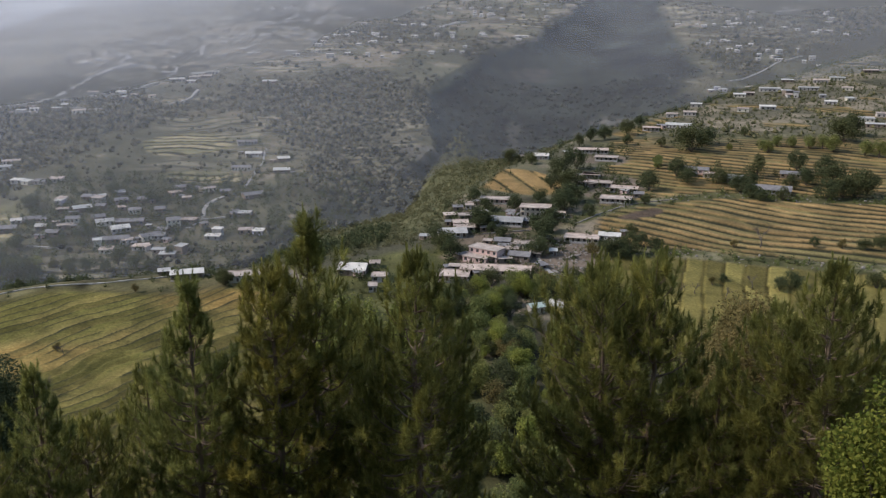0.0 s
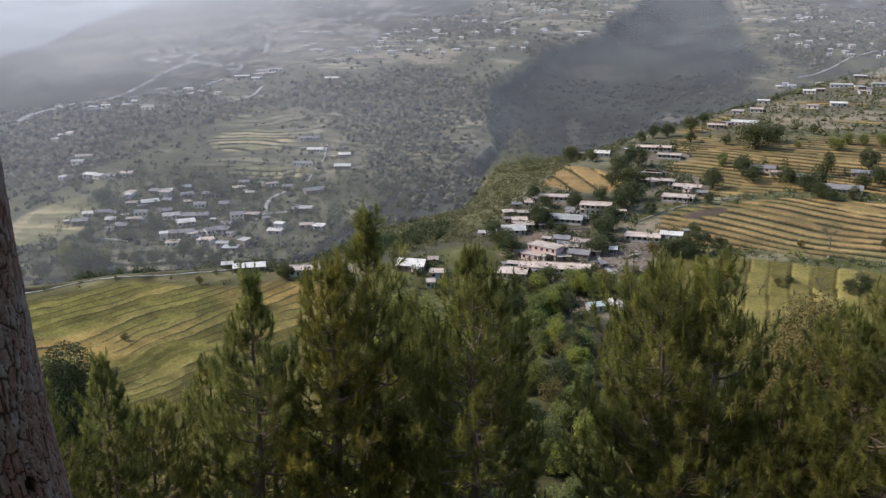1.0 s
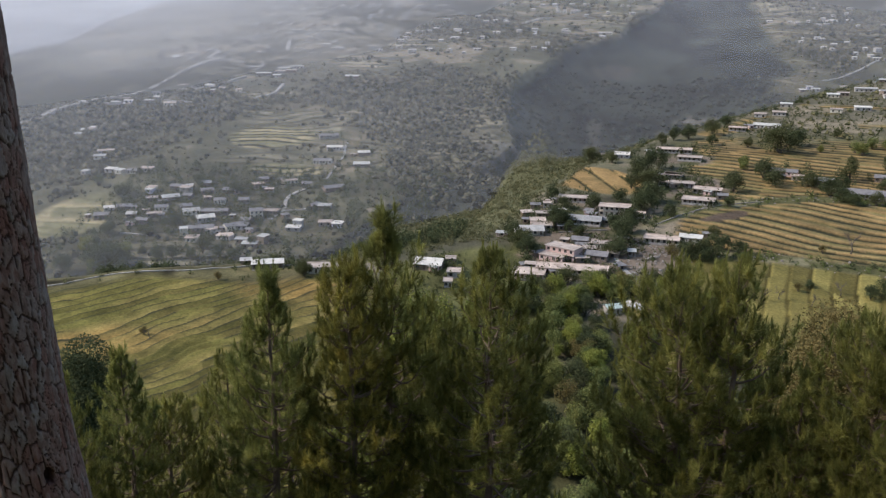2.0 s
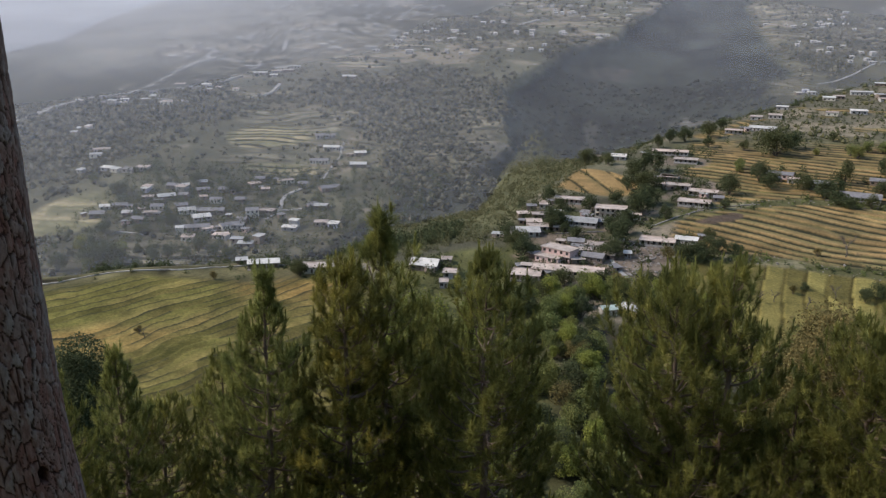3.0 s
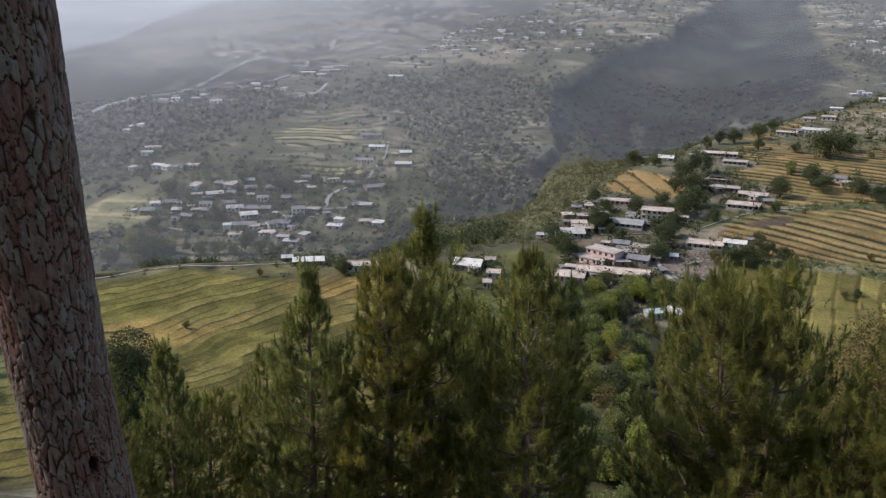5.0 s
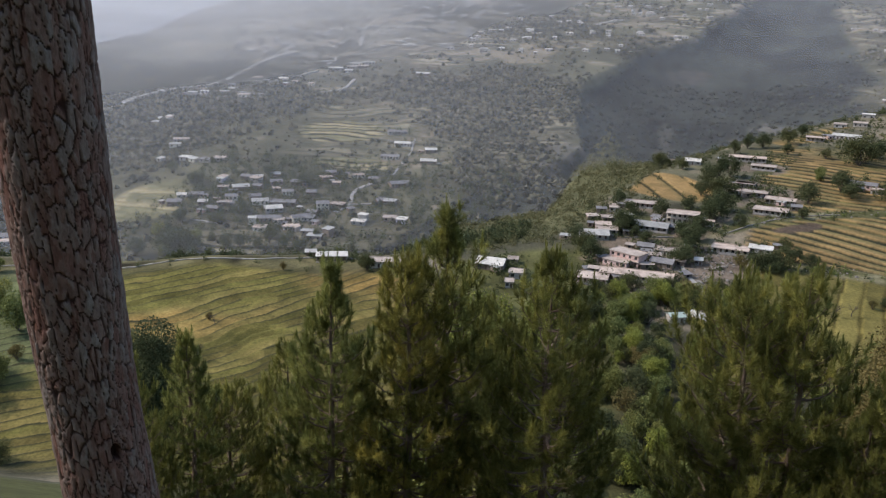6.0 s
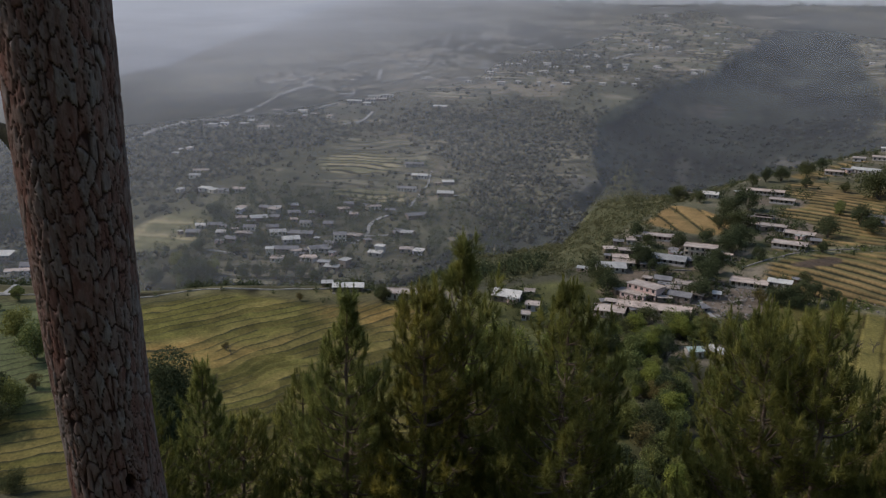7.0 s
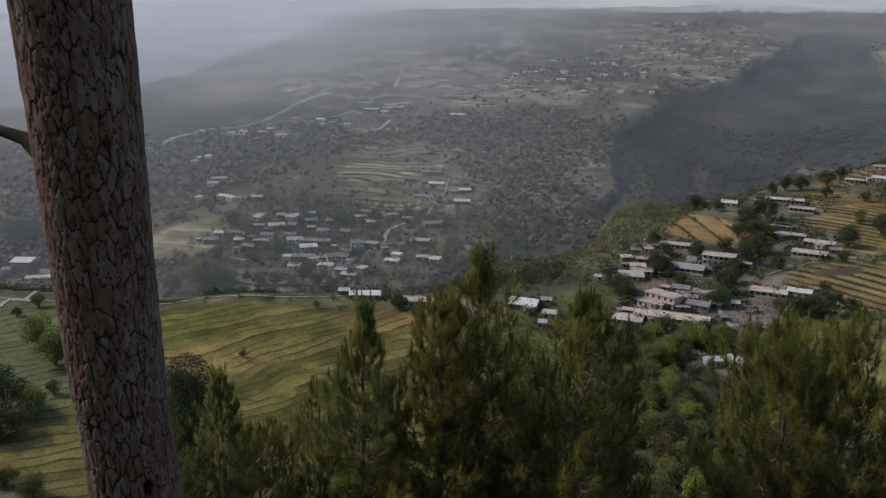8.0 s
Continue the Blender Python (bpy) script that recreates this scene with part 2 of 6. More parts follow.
def thicket(x, y):
    """How dense the thorn scrub stands on the far slope: 0 to 1."""
    n = fbm(x + 0.4 * y, y * 0.55, 110, 4, 101) + 0.35 * fbm(x, y, 26, 2, 102)
    a = 1 - np.hypot((x + 85 - 0.1 * (y - 960)) / 105, (y - 960) / 250)
    b = 1 - np.abs(y - 880 - 0.75 * (x + 340) - 40 * fbm(x, y, 90, 2, 106)) / 75
    c = 0.7 - np.hypot((x + 420) / 170, (y - 760) / 90)
    a = np.maximum(a, 1 - np.hypot((x + 65) / 80, (y - 735) / 130))
    d = 0.5 * step(x - 0.16 * (y - 1000), 300, 400) * step(y, 950, 1100)
    n = n - 0.16 * step(y, 950, 1250) * step(-x, 100, 260)
    return (1 - 0.6 * step(-x, 470, 600)) * step(np.maximum(n + d, n * 0.6 + 0.75 * np.clip(np.maximum(np.maximum(a, b * step(-x, 150, 230)), c), 0, 0.5)), -0.02, 0.3)


def far_slope(x, y):
    base = -123 + 0.165 * (y - 750)
    crest = 150 - 0.30 * (y - 2400) + 14 * fbm(x, y * 0.2, 300, 4, 41)
    z = -smax(-base, -crest, 40) + 11 * fbm(x + 0.5 * y, y * 0.6, 420, 4, 42) + 2.5 * fbm(x, y, 90, 3, 43)
    g = (np.interp(y, SKY_Y, SKY_X) - x) * 0.8
    z = z - gorge(x, y) * 34
    return z - 0.42 * soft(g, 25)


def height(x, y):
    x, y = np.asarray(x, float), np.asarray(y, float)
    near = -1.6 - 0.68 * np.where(y > -15, y, -15 + 0.45 * (y + 15)) + 0.5 * fbm(x, y, 9, 3, 51) * step(np.hypot(x, y), 2, 12)
    e = beyond_rim(x, y)
    mid = bench(x, y)
    west, east = is_field(x, y)
    c = plots_east(x, y)
    f = c - np.floor(c)
    mid = mid + east * (((0.55 - f) * (1 - step(f, 0.88, 1.0)) - 0.45 * step(f, 0.88, 1.0)) * 0.9)
    c = plots_west(x, y)
    f = c - np.floor(c)
    mid = mid + west * 0.9 * (f * (1 - step(f, 0.86, 0.97)))
    apron = step(x, -110, -75) * (1 - step(x, -15, 45))
    mid = mid - (0.62 - 0.42 * apron) * soft(e - 4, 7) - 0.6 * apron * soft(e - 118, 6) + 3 * step(e, 15, 80) * fbm(x, y, 35, 3, 61)
    z = smax(mid, far_slope(x, y), 9)
    r = np.hypot(x, y)
    ridge = -170 + (400 + 45 * fbm(x, y * 0.3, 500, 5, 71)) * np.exp(-((r - 3750) / 620) ** 2)
    z = smax(z, ridge, 25)
    return smax(near, z, 10)


def ground_at(x, y):
    return float(height(np.array([x]), np.array([y]))[0])


# ---------------------------------------------------------------- mesh helpers
def mesh_of(name, verts, faces, mat, smooth=False):
    me = bpy.data.meshes.new(name)
    verts, faces = np.asarray(verts, np.float32), np.asarray(faces, np.int32)
    n, k = faces.shape
    me.vertices.add(len(verts))
    me.vertices.foreach_set("co", verts.ravel())
    me.loops.add(n * k)
    me.loops.foreach_set("vertex_index", faces.ravel())
    me.polygons.add(n)
    me.polygons.foreach_set("loop_start", np.arange(0, n * k, k, dtype=np.int32))
    me.polygons.foreach_set("use_smooth", np.full(n, smooth))
    me.update(calc_edges=True)
    me.materials.append(mat)
    return me


def grid_faces(rows, cols, wrap=False):
    i, j = np.meshgrid(np.arange(rows - 1), np.arange(cols if wrap else cols - 1), indexing="ij")
    k = (j + 1) % cols
    return np.stack([i * cols + j, i * cols + k, (i + 1) * cols + k, (i + 1) * cols + j], -1).reshape(-1, 4)


def paint(me, name, colours):
    a = me.color_attributes.new(name, "FLOAT_COLOR", "POINT")
    a.data.foreach_set("color", np.c_[colours, np.ones(len(colours))].astype(np.float32).ravel())


def under(name, me, parent, label="", m=None):
    ob = new(name, me)
    ob.parent = parent
    if m is not None:
        ob.matrix_basis = m
    return tagged(ob, label)


def empty(name, m, label, category, group=""):
    ob = new(name)
    ob.matrix_basis = m
    ob.empty_display_size = 0.2
    return tagged(ob, label, category, group)


# ---------------------------------------------------------------- ground
def cover_of(x, y):
    """The base colour of the soil and what grows on it."""
    n1, n2, n3 = fbm(x, y, 160, 4, 81), fbm(x, y, 45, 4, 82), fbm(x, y, 420, 3, 83)
    scrub, dry, soil = np.array((0.046, 0.043, 0.030)), np.array((0.140, 0.132, 0.086)), np.array((0.28, 0.23, 0.175))
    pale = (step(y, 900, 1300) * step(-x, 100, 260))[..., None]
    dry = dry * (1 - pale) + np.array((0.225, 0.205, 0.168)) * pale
    # ground darkened under dense scrub, painting the shade between the shrubs
    t = ((1 - 0.9 * thicket(x, y)) * (0.55 + 0.45 * step(n1 + 0.9 * n2, -0.3, 0.3)))[..., None]
    col = scrub * (1 - t) + dry * t
    t = (step(n2 + 0.5 * n3, 0.24, 0.36) * (1 - thicket(x, y)))[..., None] * 0.7
    col = col * (1 - t) + soil * t
    e = beyond_rim(x, y)
    flank = (step(e, 0, 12) * step(-e, -140, -116) * step(x, -105, -75) * step(-x, -140, -70))[..., None]
    col = col * (1 - flank) + np.array((0.115, 0.112, 0.058)) * flank
    verge = (step(-x, 90, 110) * step(-e, -6, 2) * step(e + 26 * fbm(x, y, 40, 3, 120) * step(x, -215, -190), -38, -20))[..., None]
    col = col * (1 - verge) + np.array((0.110, 0.098, 0.050)) * (1 + 1.1 * fbm(x, y, 11, 4, 114))[..., None] * verge
    grass = (step(x, -75, -50) * step(-x, -30, 0) * step(-e, 6, 16))[..., None]
    col = col * (1 - grass) + np.array((0.105, 0.105, 0.042)) * (0.9 + 0.5 * fbm(x, y, 12, 3, 92))[..., None] * grass
    belt = (orchard(x, y) * step(-e, 6, 16) * step(x, 50, 80))[..., None]
    col = col * (1 - belt) + (np.array((0.10, 0.098, 0.045)) + np.array((0.10, 0.085, 0.065)) * step(fbm(x, y, 9, 3, 90), 0.1, 0.4)[..., None]) * belt
    high = (step(y, 640, 690) * orchard(x, y) * step(-e, 0, 12) * step(x, 50, 80))[..., None]
    col = col * (1 - high) + (np.array((0.135, 0.122, 0.085)) + np.array((0.11, 0.085, 0.065)) * step(fbm(x, y, 30, 4, 77), -0.1, 0.35)[..., None]) * high
    west, east = is_field(x, y)
    for kind, (mask, c) in enumerate(((west, plots_west(x, y)), (east, plots_east(x, y)))):
        step_no, f = np.floor(c), c - np.floor(c)
        across = np.floor((x * 0.9 + y * 0.3 + 25 * lattice(step_no, step_no * 0, 3)) / (34 if kind else 150))
        pick, tone = lattice(step_no, across, 7), lattice(step_no, across, 8)[..., None]
        gold, green, olive = np.array((0.43, 0.285, 0.125)), np.array((0.205, 0.188, 0.070)), np.array((0.29, 0.232, 0.105))
        ripe = (0.62 * step(y, 370, 400) + 0.12 - 0.3 * fbm(x, y, 110, 2, 91) + 0.25 * step(-x, -90, -70) + 0.6 * spur_patch(x, y)) if kind else 0.55 * step(-np.minimum(np.hypot((x + 160) / 24, (y - 291) / 13), np.hypot((x + 104) / 24, (y - 348) / 14)), -1.5, -0.6) + 0.16 - 0.2 * step(-x, 150, 190)
        mixed = np.clip(0.5 + 0.9 * (ripe - 0.45) + (0.55 if kind else 0.35) * (pick - 0.5) + 0.5 * fbm(x, y, 26, 3, 99) + (0.3 - 0.95 * f if kind else 0.1 - 0.4 * f), 0, 1)[..., None]
        crop = np.where(mixed > 0.5, olive + (gold - olive) * (2 * mixed - 1), green + (olive - green) * 2 * mixed) * ((0.54 if kind else 0.47) + 0.34 * tone)
        strips = y + 0.27 * x < 418
        thin_bank_shade = np.where(kind, step(f, 0.80, 0.90) * 0.8, step(f, 0.64, 0.80) * 0.97 * step(fbm(x, y, 17, 3, 89), -0.42, -0.12))
        crop = crop * (1 if kind else np.array((1.03, 1.02, 0.80)) * (1 + 0.45 * fbm(x, y, 7, 3, 118))[..., None])
        if not kind:  # smooth green meadow farther west
            lea = (step(-x - 0.35 * (y - 250), 180, 205) * step(y, 225, 250))[..., None]
            crop = crop * (1 - lea) + np.array((0.150, 0.165, 0.078)) * (1 + 0.4 * fbm(x, y, 30, 3, 119))[..., None] * lea
        bank_shade = np.where(strips | (kind == 0), thin_bank_shade, step(f + 0.22 * fbm(x, y, 30, 3, 87) + 0.12 * lattice(step_no, step_no * 0, 5), 0.68, 0.80) * step(fbm(x, y, 20, 2, 89), -0.6, -0.25))[..., None]
        bank_shade = np.where((spur_patch(x, y) > 0.01)[..., None], bank_shade * step(f, 0.84, 0.90)[..., None], bank_shade)
        # shade on the terrace risers, painted as a dark colour along the banks
        crop = crop * (1 - bank_shade) + np.array((0.036, 0.036, 0.020)) * bank_shade
        crop = np.where((strips & (kind == 1))[..., None], np.array((0.265, 0.222, 0.072)) * (0.45 + 0.6 * tone) * (1 - 0.75 * bank_shade), crop)
        mask = mask[..., None]
        col = col * (1 - mask) + crop * mask
    lanes = step(-np.hypot((x - 32) / 40, (y - 425) / 55) + 0.4 * fbm(x, y, 22, 3, 79), -1.0, -0.8)[..., None]
    trod = step(fbm(x, y, 10, 3, 121), -0.3, 0.25)[..., None]
    col = col * (1 - lanes) + (np.array((0.085, 0.082, 0.046)) * (1 - trod) + np.array((0.185, 0.145, 0.112)) * trod) * lanes
    plough = step(-np.hypot((x - 113) / 17, (y - 460 - 0.5 * (x - 113)) / 9) + 0.4 * fbm(x, y, 16, 3, 117), -1.0, -0.8)[..., None]
    col = col * (1 - plough) + np.array((0.105, 0.078, 0.060)) * plough
    # rubble and trodden yards in the village
    for cx, cy, rx, ry in ((106, 512, 26, 40), (112, 596, 24, 20), (40, 470, 36, 22)):
        yard = step(-np.hypot((x - cx) / rx, (y - cy) / ry) + 0.5 * fbm(x, y, 20, 3, 115), -1.0, -0.75)[..., None]
        worn = step(fbm(x, y, 8, 3, 116), -0.25, 0.25)[..., None]
        col = col * (1 - yard) + (np.array((0.085, 0.088, 0.045)) * (1 - worn) + np.array((0.185, 0.150, 0.118)) * worn) * yard
    yard = step(-np.hypot((x - 56) / 26, (y - 392) / 32) + 0.6 * fbm(x, y, 22, 3, 93), -1.0, -0.75)[..., None]
    col = col * (1 - yard) + np.array((0.22, 0.175, 0.14)) * (0.85 + 0.6 * fbm(x, y, 7, 3, 94))[..., None] * yard
    # old terraces all over the far slope, and small tilled plots on it
    z = far_slope(x, y)
    c = z / 2.9 + 2.2 * fbm(x, y, 90, 3, 95)
    f = c - np.floor(c)
    old = (step(e, 60, 140) * step(fbm(x, y, 110, 3, 96), -0.05, 0.3) * (1 - np.clip(3 * gorge(x, y), 0, 1)))[..., None]
    line = (step(f, 0.55, 0.7) - step(f, 0.9, 1.0))[..., None]
    tint = np.array((0.19, 0.168, 0.12)) * (0.55 + 1.3 * lattice(np.floor(c), np.floor(x / 70 + 0.6 * fbm(x, y, 60, 2, 78)), 97) ** 2)[..., None]
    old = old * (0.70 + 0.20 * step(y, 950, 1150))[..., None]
    col = col * (1 - old) + (tint * (1 - 0.75 * line)) * old
    c = z / 1.9 + 0.8 * fbm(x, y, 40, 2, 88)
    f = c - np.floor(c)
    mask = (far_plots(x, y) * step(e, 60, 100))[..., None]
    crop = np.where((lattice(np.floor(c), np.floor((x + y * 0.2) / 60), 98) < 0.45)[..., None], np.array((0.32, 0.275, 0.165)), np.array((0.20, 0.185, 0.105))) * (1 - (0.85 - 0.65 * step(-x, 295, 310)) * step(f, 0.6, 0.75))[..., None]
    col = col * (1 - mask) + crop * mask
    # forest floor, with the shade of the gorge side put into its dark colour
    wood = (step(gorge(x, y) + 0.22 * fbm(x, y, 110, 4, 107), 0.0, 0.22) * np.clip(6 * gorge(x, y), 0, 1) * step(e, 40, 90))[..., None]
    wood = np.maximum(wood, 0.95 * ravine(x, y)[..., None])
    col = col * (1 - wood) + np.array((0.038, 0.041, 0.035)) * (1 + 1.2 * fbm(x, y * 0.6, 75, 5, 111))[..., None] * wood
    # bare slips of earth and rock in and beside the gorge
    for cx, cy, rx, ry, lean, tint in ((-35, 770, 24, 42, 0.2, 0.150), (80, 955, 10, 80, 0.1, 0.085), (205, 990, 30, 30, -0.3, 0.130), (150, 930, 16, 40, 0.2, 0.08), (130, 1260, 30, 60, 0.5, 0.08)):
        slip = 0.85 * step(-np.hypot((x - cx - lean * (y - cy)) / rx, (y - cy) / ry) + 0.7 * fbm(x, y, 28, 4, 112), -1.0, -0.5)[..., None]
        col = col * (1 - slip) + np.array((1.0, 0.92, 0.80)) * tint * (1 + 0.5 * fbm(x, y, 9, 3, 113))[..., None] * slip
    near = step(-np.hypot(x, y), -185, -150)[..., None]
    return col * (1 - near) + np.array((0.095, 0.098, 0.042)) * near


def build_ground():
    az = np.radians(np.r_[np.arange(-180, -46, 4.0), np.arange(-46, 34, 0.15), np.arange(34, 180, 4.0)])
    r = np.r_[0.01, np.arange(0.5, 12, 1.0), np.arange(12, 170, 4.0), np.arange(170, 240, 2.0), np.arange(240, 400, 0.95), np.arange(400, 620, 1.7), np.arange(620, 1000, 3.0), np.arange(1000, 1700, 5.5), np.arange(1700, 2700, 12.0), np.arange(2700, 4850, 45.0)]
    a, q = np.meshgrid(az, r)
    x, y = q * np.sin(a), q * np.cos(a)
    z = height(x, y)
    v = np.stack([x, y, z], -1).reshape(-1, 3)
    me = mesh_of("ground", v, grid_faces(len(r), len(az), True)[:, ::-1], GROUND, True)
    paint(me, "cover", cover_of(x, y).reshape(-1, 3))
    return tagged(new("ground", me), "terraced valley hillside of dry scrub, crops and bare soil", "ground", kind="structure")


build_ground()


# one see-through sheet above the far slope, added to stand in for haze
def build_haze_sheet():
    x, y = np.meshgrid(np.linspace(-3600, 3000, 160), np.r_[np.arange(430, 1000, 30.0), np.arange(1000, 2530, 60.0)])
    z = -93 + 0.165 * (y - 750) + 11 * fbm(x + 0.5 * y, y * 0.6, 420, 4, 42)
    me = mesh_of("haze", np.stack([x, y, z], -1).reshape(-1, 3), grid_faces(*x.shape), HAZE_SHEET, True)
    return tagged(new("haze", me), "thin pale sheet standing in for haze over the far valley side", "mist", kind="stuff")


build_haze_sheet()


def build_mist_sheet():
    """A pale sheet added in the side valley behind the far slope's shoulder, imitating bright haze."""
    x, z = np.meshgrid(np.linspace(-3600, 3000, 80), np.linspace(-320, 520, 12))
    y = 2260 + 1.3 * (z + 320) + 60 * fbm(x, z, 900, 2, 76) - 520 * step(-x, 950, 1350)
    me = mesh_of("mist", np.stack([x, y, z], -1).reshape(-1, 3), grid_faces(*x.shape), MIST_SHEET, True)
    return tagged(new("mist", me), "pale sheet standing in for haze in the side valley behind the far slope", "mist", kind="stuff")


build_mist_sheet()


# ---------------------------------------------------------------- trees
def tube(points, radii, sides=6):
    """A tapered round limb along the points: verts and quads."""
    p, r = np.asarray(points, float), np.asarray(radii, float)
    d = np.gradient(p, axis=0)
    d /= np.linalg.norm(d, axis=1)[:, None] + 1e-9
    ref = np.where(np.abs(d[:, 2:3]) > 0.9, np.array([[1.0, 0, 0]]), np.array([[0, 0, 1.0]]))
    u = np.cross(d, ref)
    u /= np.linalg.norm(u, axis=1)[:, None]
    w = np.cross(d, u)
    t = np.linspace(0, 2 * np.pi, sides, endpoint=False)
    v = p[:, None] + r[:, None, None] * (np.cos(t)[None, :, None] * u[:, None] + np.sin(t)[None, :, None] * w[:, None])
    return v.reshape(-1, 3), grid_faces(len(p), sides, True)


def joined(pieces):
    vs, fs, n = [], [], 0
    for v, f in pieces:
        vs.append(v)
        fs.append(np.asarray(f) + n)
        n += len(v)
    return np.concatenate(vs), np.concatenate(fs)


def needle_tufts(rng, at, axis, count, long, wide, shoot, low, high):
    """Long needles round the young shoots, like bottle brushes: one thin blade each. Also the tone of each blade, alike within a tuft."""
    n = len(at)
    size, hue = np.repeat(rng.uniform(0.75, 1.25, n), count), np.repeat(rng.random(n), count)
    at, axis = np.repeat(at, count, 0), np.repeat(axis, count, 0)
    m = n * count
    rnd = rng.normal(size=(m, 3))
    side = rnd - (rnd * axis).sum(1)[:, None] * axis
    side /= np.linalg.norm(side, axis=1)[:, None] + 1e-9
    up = rng.random(m)
    th = np.radians(rng.uniform(low, high, m) * (1.25 - 0.6 * up))[:, None]
    d = axis * np.cos(th) + side * np.sin(th)
    base = at + axis * (up * shoot * size)[:, None]
    ln = (long * rng.uniform(0.7, 1.15, m) * (1.1 - 0.4 * up) * size)[:, None]
    w = np.cross(d, rng.normal(size=(m, 3)))
    w *= wide / (np.linalg.norm(w, axis=1)[:, None] + 1e-9)
    v = np.stack([base - w, base + w, base + d * ln], 1).reshape(-1, 3)
    return v, np.arange(3 * m).reshape(-1, 3), np.repeat(np.clip(hue + 0.12 * rng.normal(size=m), 0, 1), 3)


def pine_meshes(seed, tall, profile, bare=0.2, whorl=0.5, gaps=0.12, warm=0.0, fresh=1.0):
    """A young long-needled pine: whorls of limbs that bend up, brushes of needles on the outer twigs, candles at their ends.
    profile: half the crown's width at given depths under the tip."""
    rng = np.random.default_rng(seed)
    zz = np.linspace(0, tall, 14)
    sway = 0.05 * np.cumsum(rng.normal(size=(14, 2)), 0)
    sway[-3:] = sway[-3]
    stem = np.c_[sway - sway[-1], zz]
    trunk = tube(stem, np.interp(zz, (0, tall * 0.5, tall), (0.14, 0.085, 0.012)), 9)
    depths, halves = zip(*profile)
    limbs, brush, brush_axis, candle = [], [], [], []
    z = tall * bare
    while z < tall - 0.35:
        k = (z / tall - bare) / (1 - bare)
        reach = float(np.interp(tall - z - 0.25, depths, halves))
        n = rng.integers(5, 8)
        turn = rng.random() * 6.28
        for i in range(n):
            if rng.random() < gaps:
                continue
            a = turn + 6.283 * i / n + rng.normal() * 0.3
            ln = max(reach * rng.uniform(0.62, 1.12), 0.09)
            up = np.interp(k, (0, 0.6, 1), (0.10, 0.38, 0.85)) + rng.normal() * 0.10
            s = np.linspace(0, 1, 7)
            o = np.array([np.interp(z, zz, stem[:, 0]), np.interp(z, zz, stem[:, 1]), z])
            out = np.array([math.cos(a), math.sin(a), 0])
            cross = np.array([-out[1], out[0], 0])
            pts = o + out * (ln * s * (1 - 0.12 * s))[:, None] + cross * (0.10 * ln * rng.normal() * s ** 2)[:, None]
            pts[:, 2] += ln * (up * s + 0.22 * s ** 2.5) - 0.12 * ln * np.sin(s * 3.1)
            limbs.append(tube(pts, np.interp(s, (0, 1), (0.012 + 0.013 * ln, 0.007)), 5))
            for s0 in np.r_[np.linspace(0.38, 0.96, max(2, int(ln * 4.6))), 1.0]:
                p = np.array([np.interp(s0, s, pts[:, c]) for c in range(3)])
                for sgn in ((-1, 1) if s0 < 0.97 else (0,)):
                    if s0 < 0.6 and rng.random() < 0.35:
                        continue
                    away = sgn * rng.uniform(0.10, 0.36) * ln * (1.2 - s0 * 0.85) + rng.normal() * 0.04
                    p2 = p + cross * away + out * (0.35 * abs(away) + rng.normal() * 0.05) + np.array([0, 0, abs(rng.normal()) * 0.10])
                    if abs(away) > 0.08:
                        limbs.append(tube([p, (p + p2) / 2 - (0, 0, 0.02), p2], (0.009, 0.008, 0.005), 3))
                    ax = np.array([0, 0, 0.75]) + out * rng.uniform(0.1, 0.7) * (1.1 - 0.8 * k) + cross * sgn * 0.25 + rng.normal(size=3) * 0.12
                    ax /= np.linalg.norm(ax)
                    brush.append(p2)
                    brush_axis.append(ax)
                    if s0 > 0.6 and rng.random() < 0.55:
                        candle.append(p2 + ax * 0.20)
        z += whorl * rng.uniform(0.75, 1.2)
    for s in np.linspace(0.35, 1.3, 5):
        brush.append(stem[-1] - (0, 0, s))
        brush_axis.append(np.array([0, 0, 1.0]))
    candle += [stem[-1] - (0, 0, s) for s in (0.36, 0.52, 0.7)]
    up = np.array([0, 0, 1.0]) + 0.09 * rng.normal(size=(len(candle), 3))
    up /= np.linalg.norm(up, axis=1)[:, None]
    v, f, hue = needle_tufts(rng, np.array(brush), np.array(brush_axis), 88, 0.24, 0.0066, 0.30, 16, 74)
    v2, f2, hue2 = needle_tufts(rng, np.array(candle), up, 46, 0.16, 0.0080, 0.32, 8, 24)
    crown = mesh_of("crown", np.r_[v, v2], np.r_[f, f2 + len(v)], NEEDLES)
    tone = fresh * np.r_[hue, 0.25 + 0.6 * hue2]
    paint(crown, "tone", np.stack([tone, np.full(len(tone), warm), tone], -1))
    return mesh_of("trunk", *trunk, PINE_WOOD, True), mesh_of("branchwork", *joined(limbs), PINE_WOOD, True), crown


def grown(name, category, meshes, tall, x, y, turn, top, label, group):
    """A tree with its foot on the ground and its tip at the height top."""
    z = ground_at(x, y) - 0.1
    s = (top - z) / tall
    ob = empty(name, pose(x, y, z, 0, 0, turn) @ Matrix.Diagonal((s, s, s, 1)), label, category, group)
    for part_name, me in zip(("trunk", "branchwork", "crown"), meshes):
        if me is not None:
            tagged(under(part_name, me, ob), kind="stuff" if part_name == "branchwork" else "")
    return ob


SLIM = pine_meshes(3, 10, ((0, 0.1), (0.5, 0.22), (1.3, 0.45), (2.6, 1.05), (4.5, 1.6), (8, 2.0)))
TOP = pine_meshes(5, 10, ((0, 0.05), (0.6, 0.10), (1.1, 0.40), (1.9, 1.10), (3.2, 1.65), (8, 2.2)), gaps=0.16, warm=0.3)
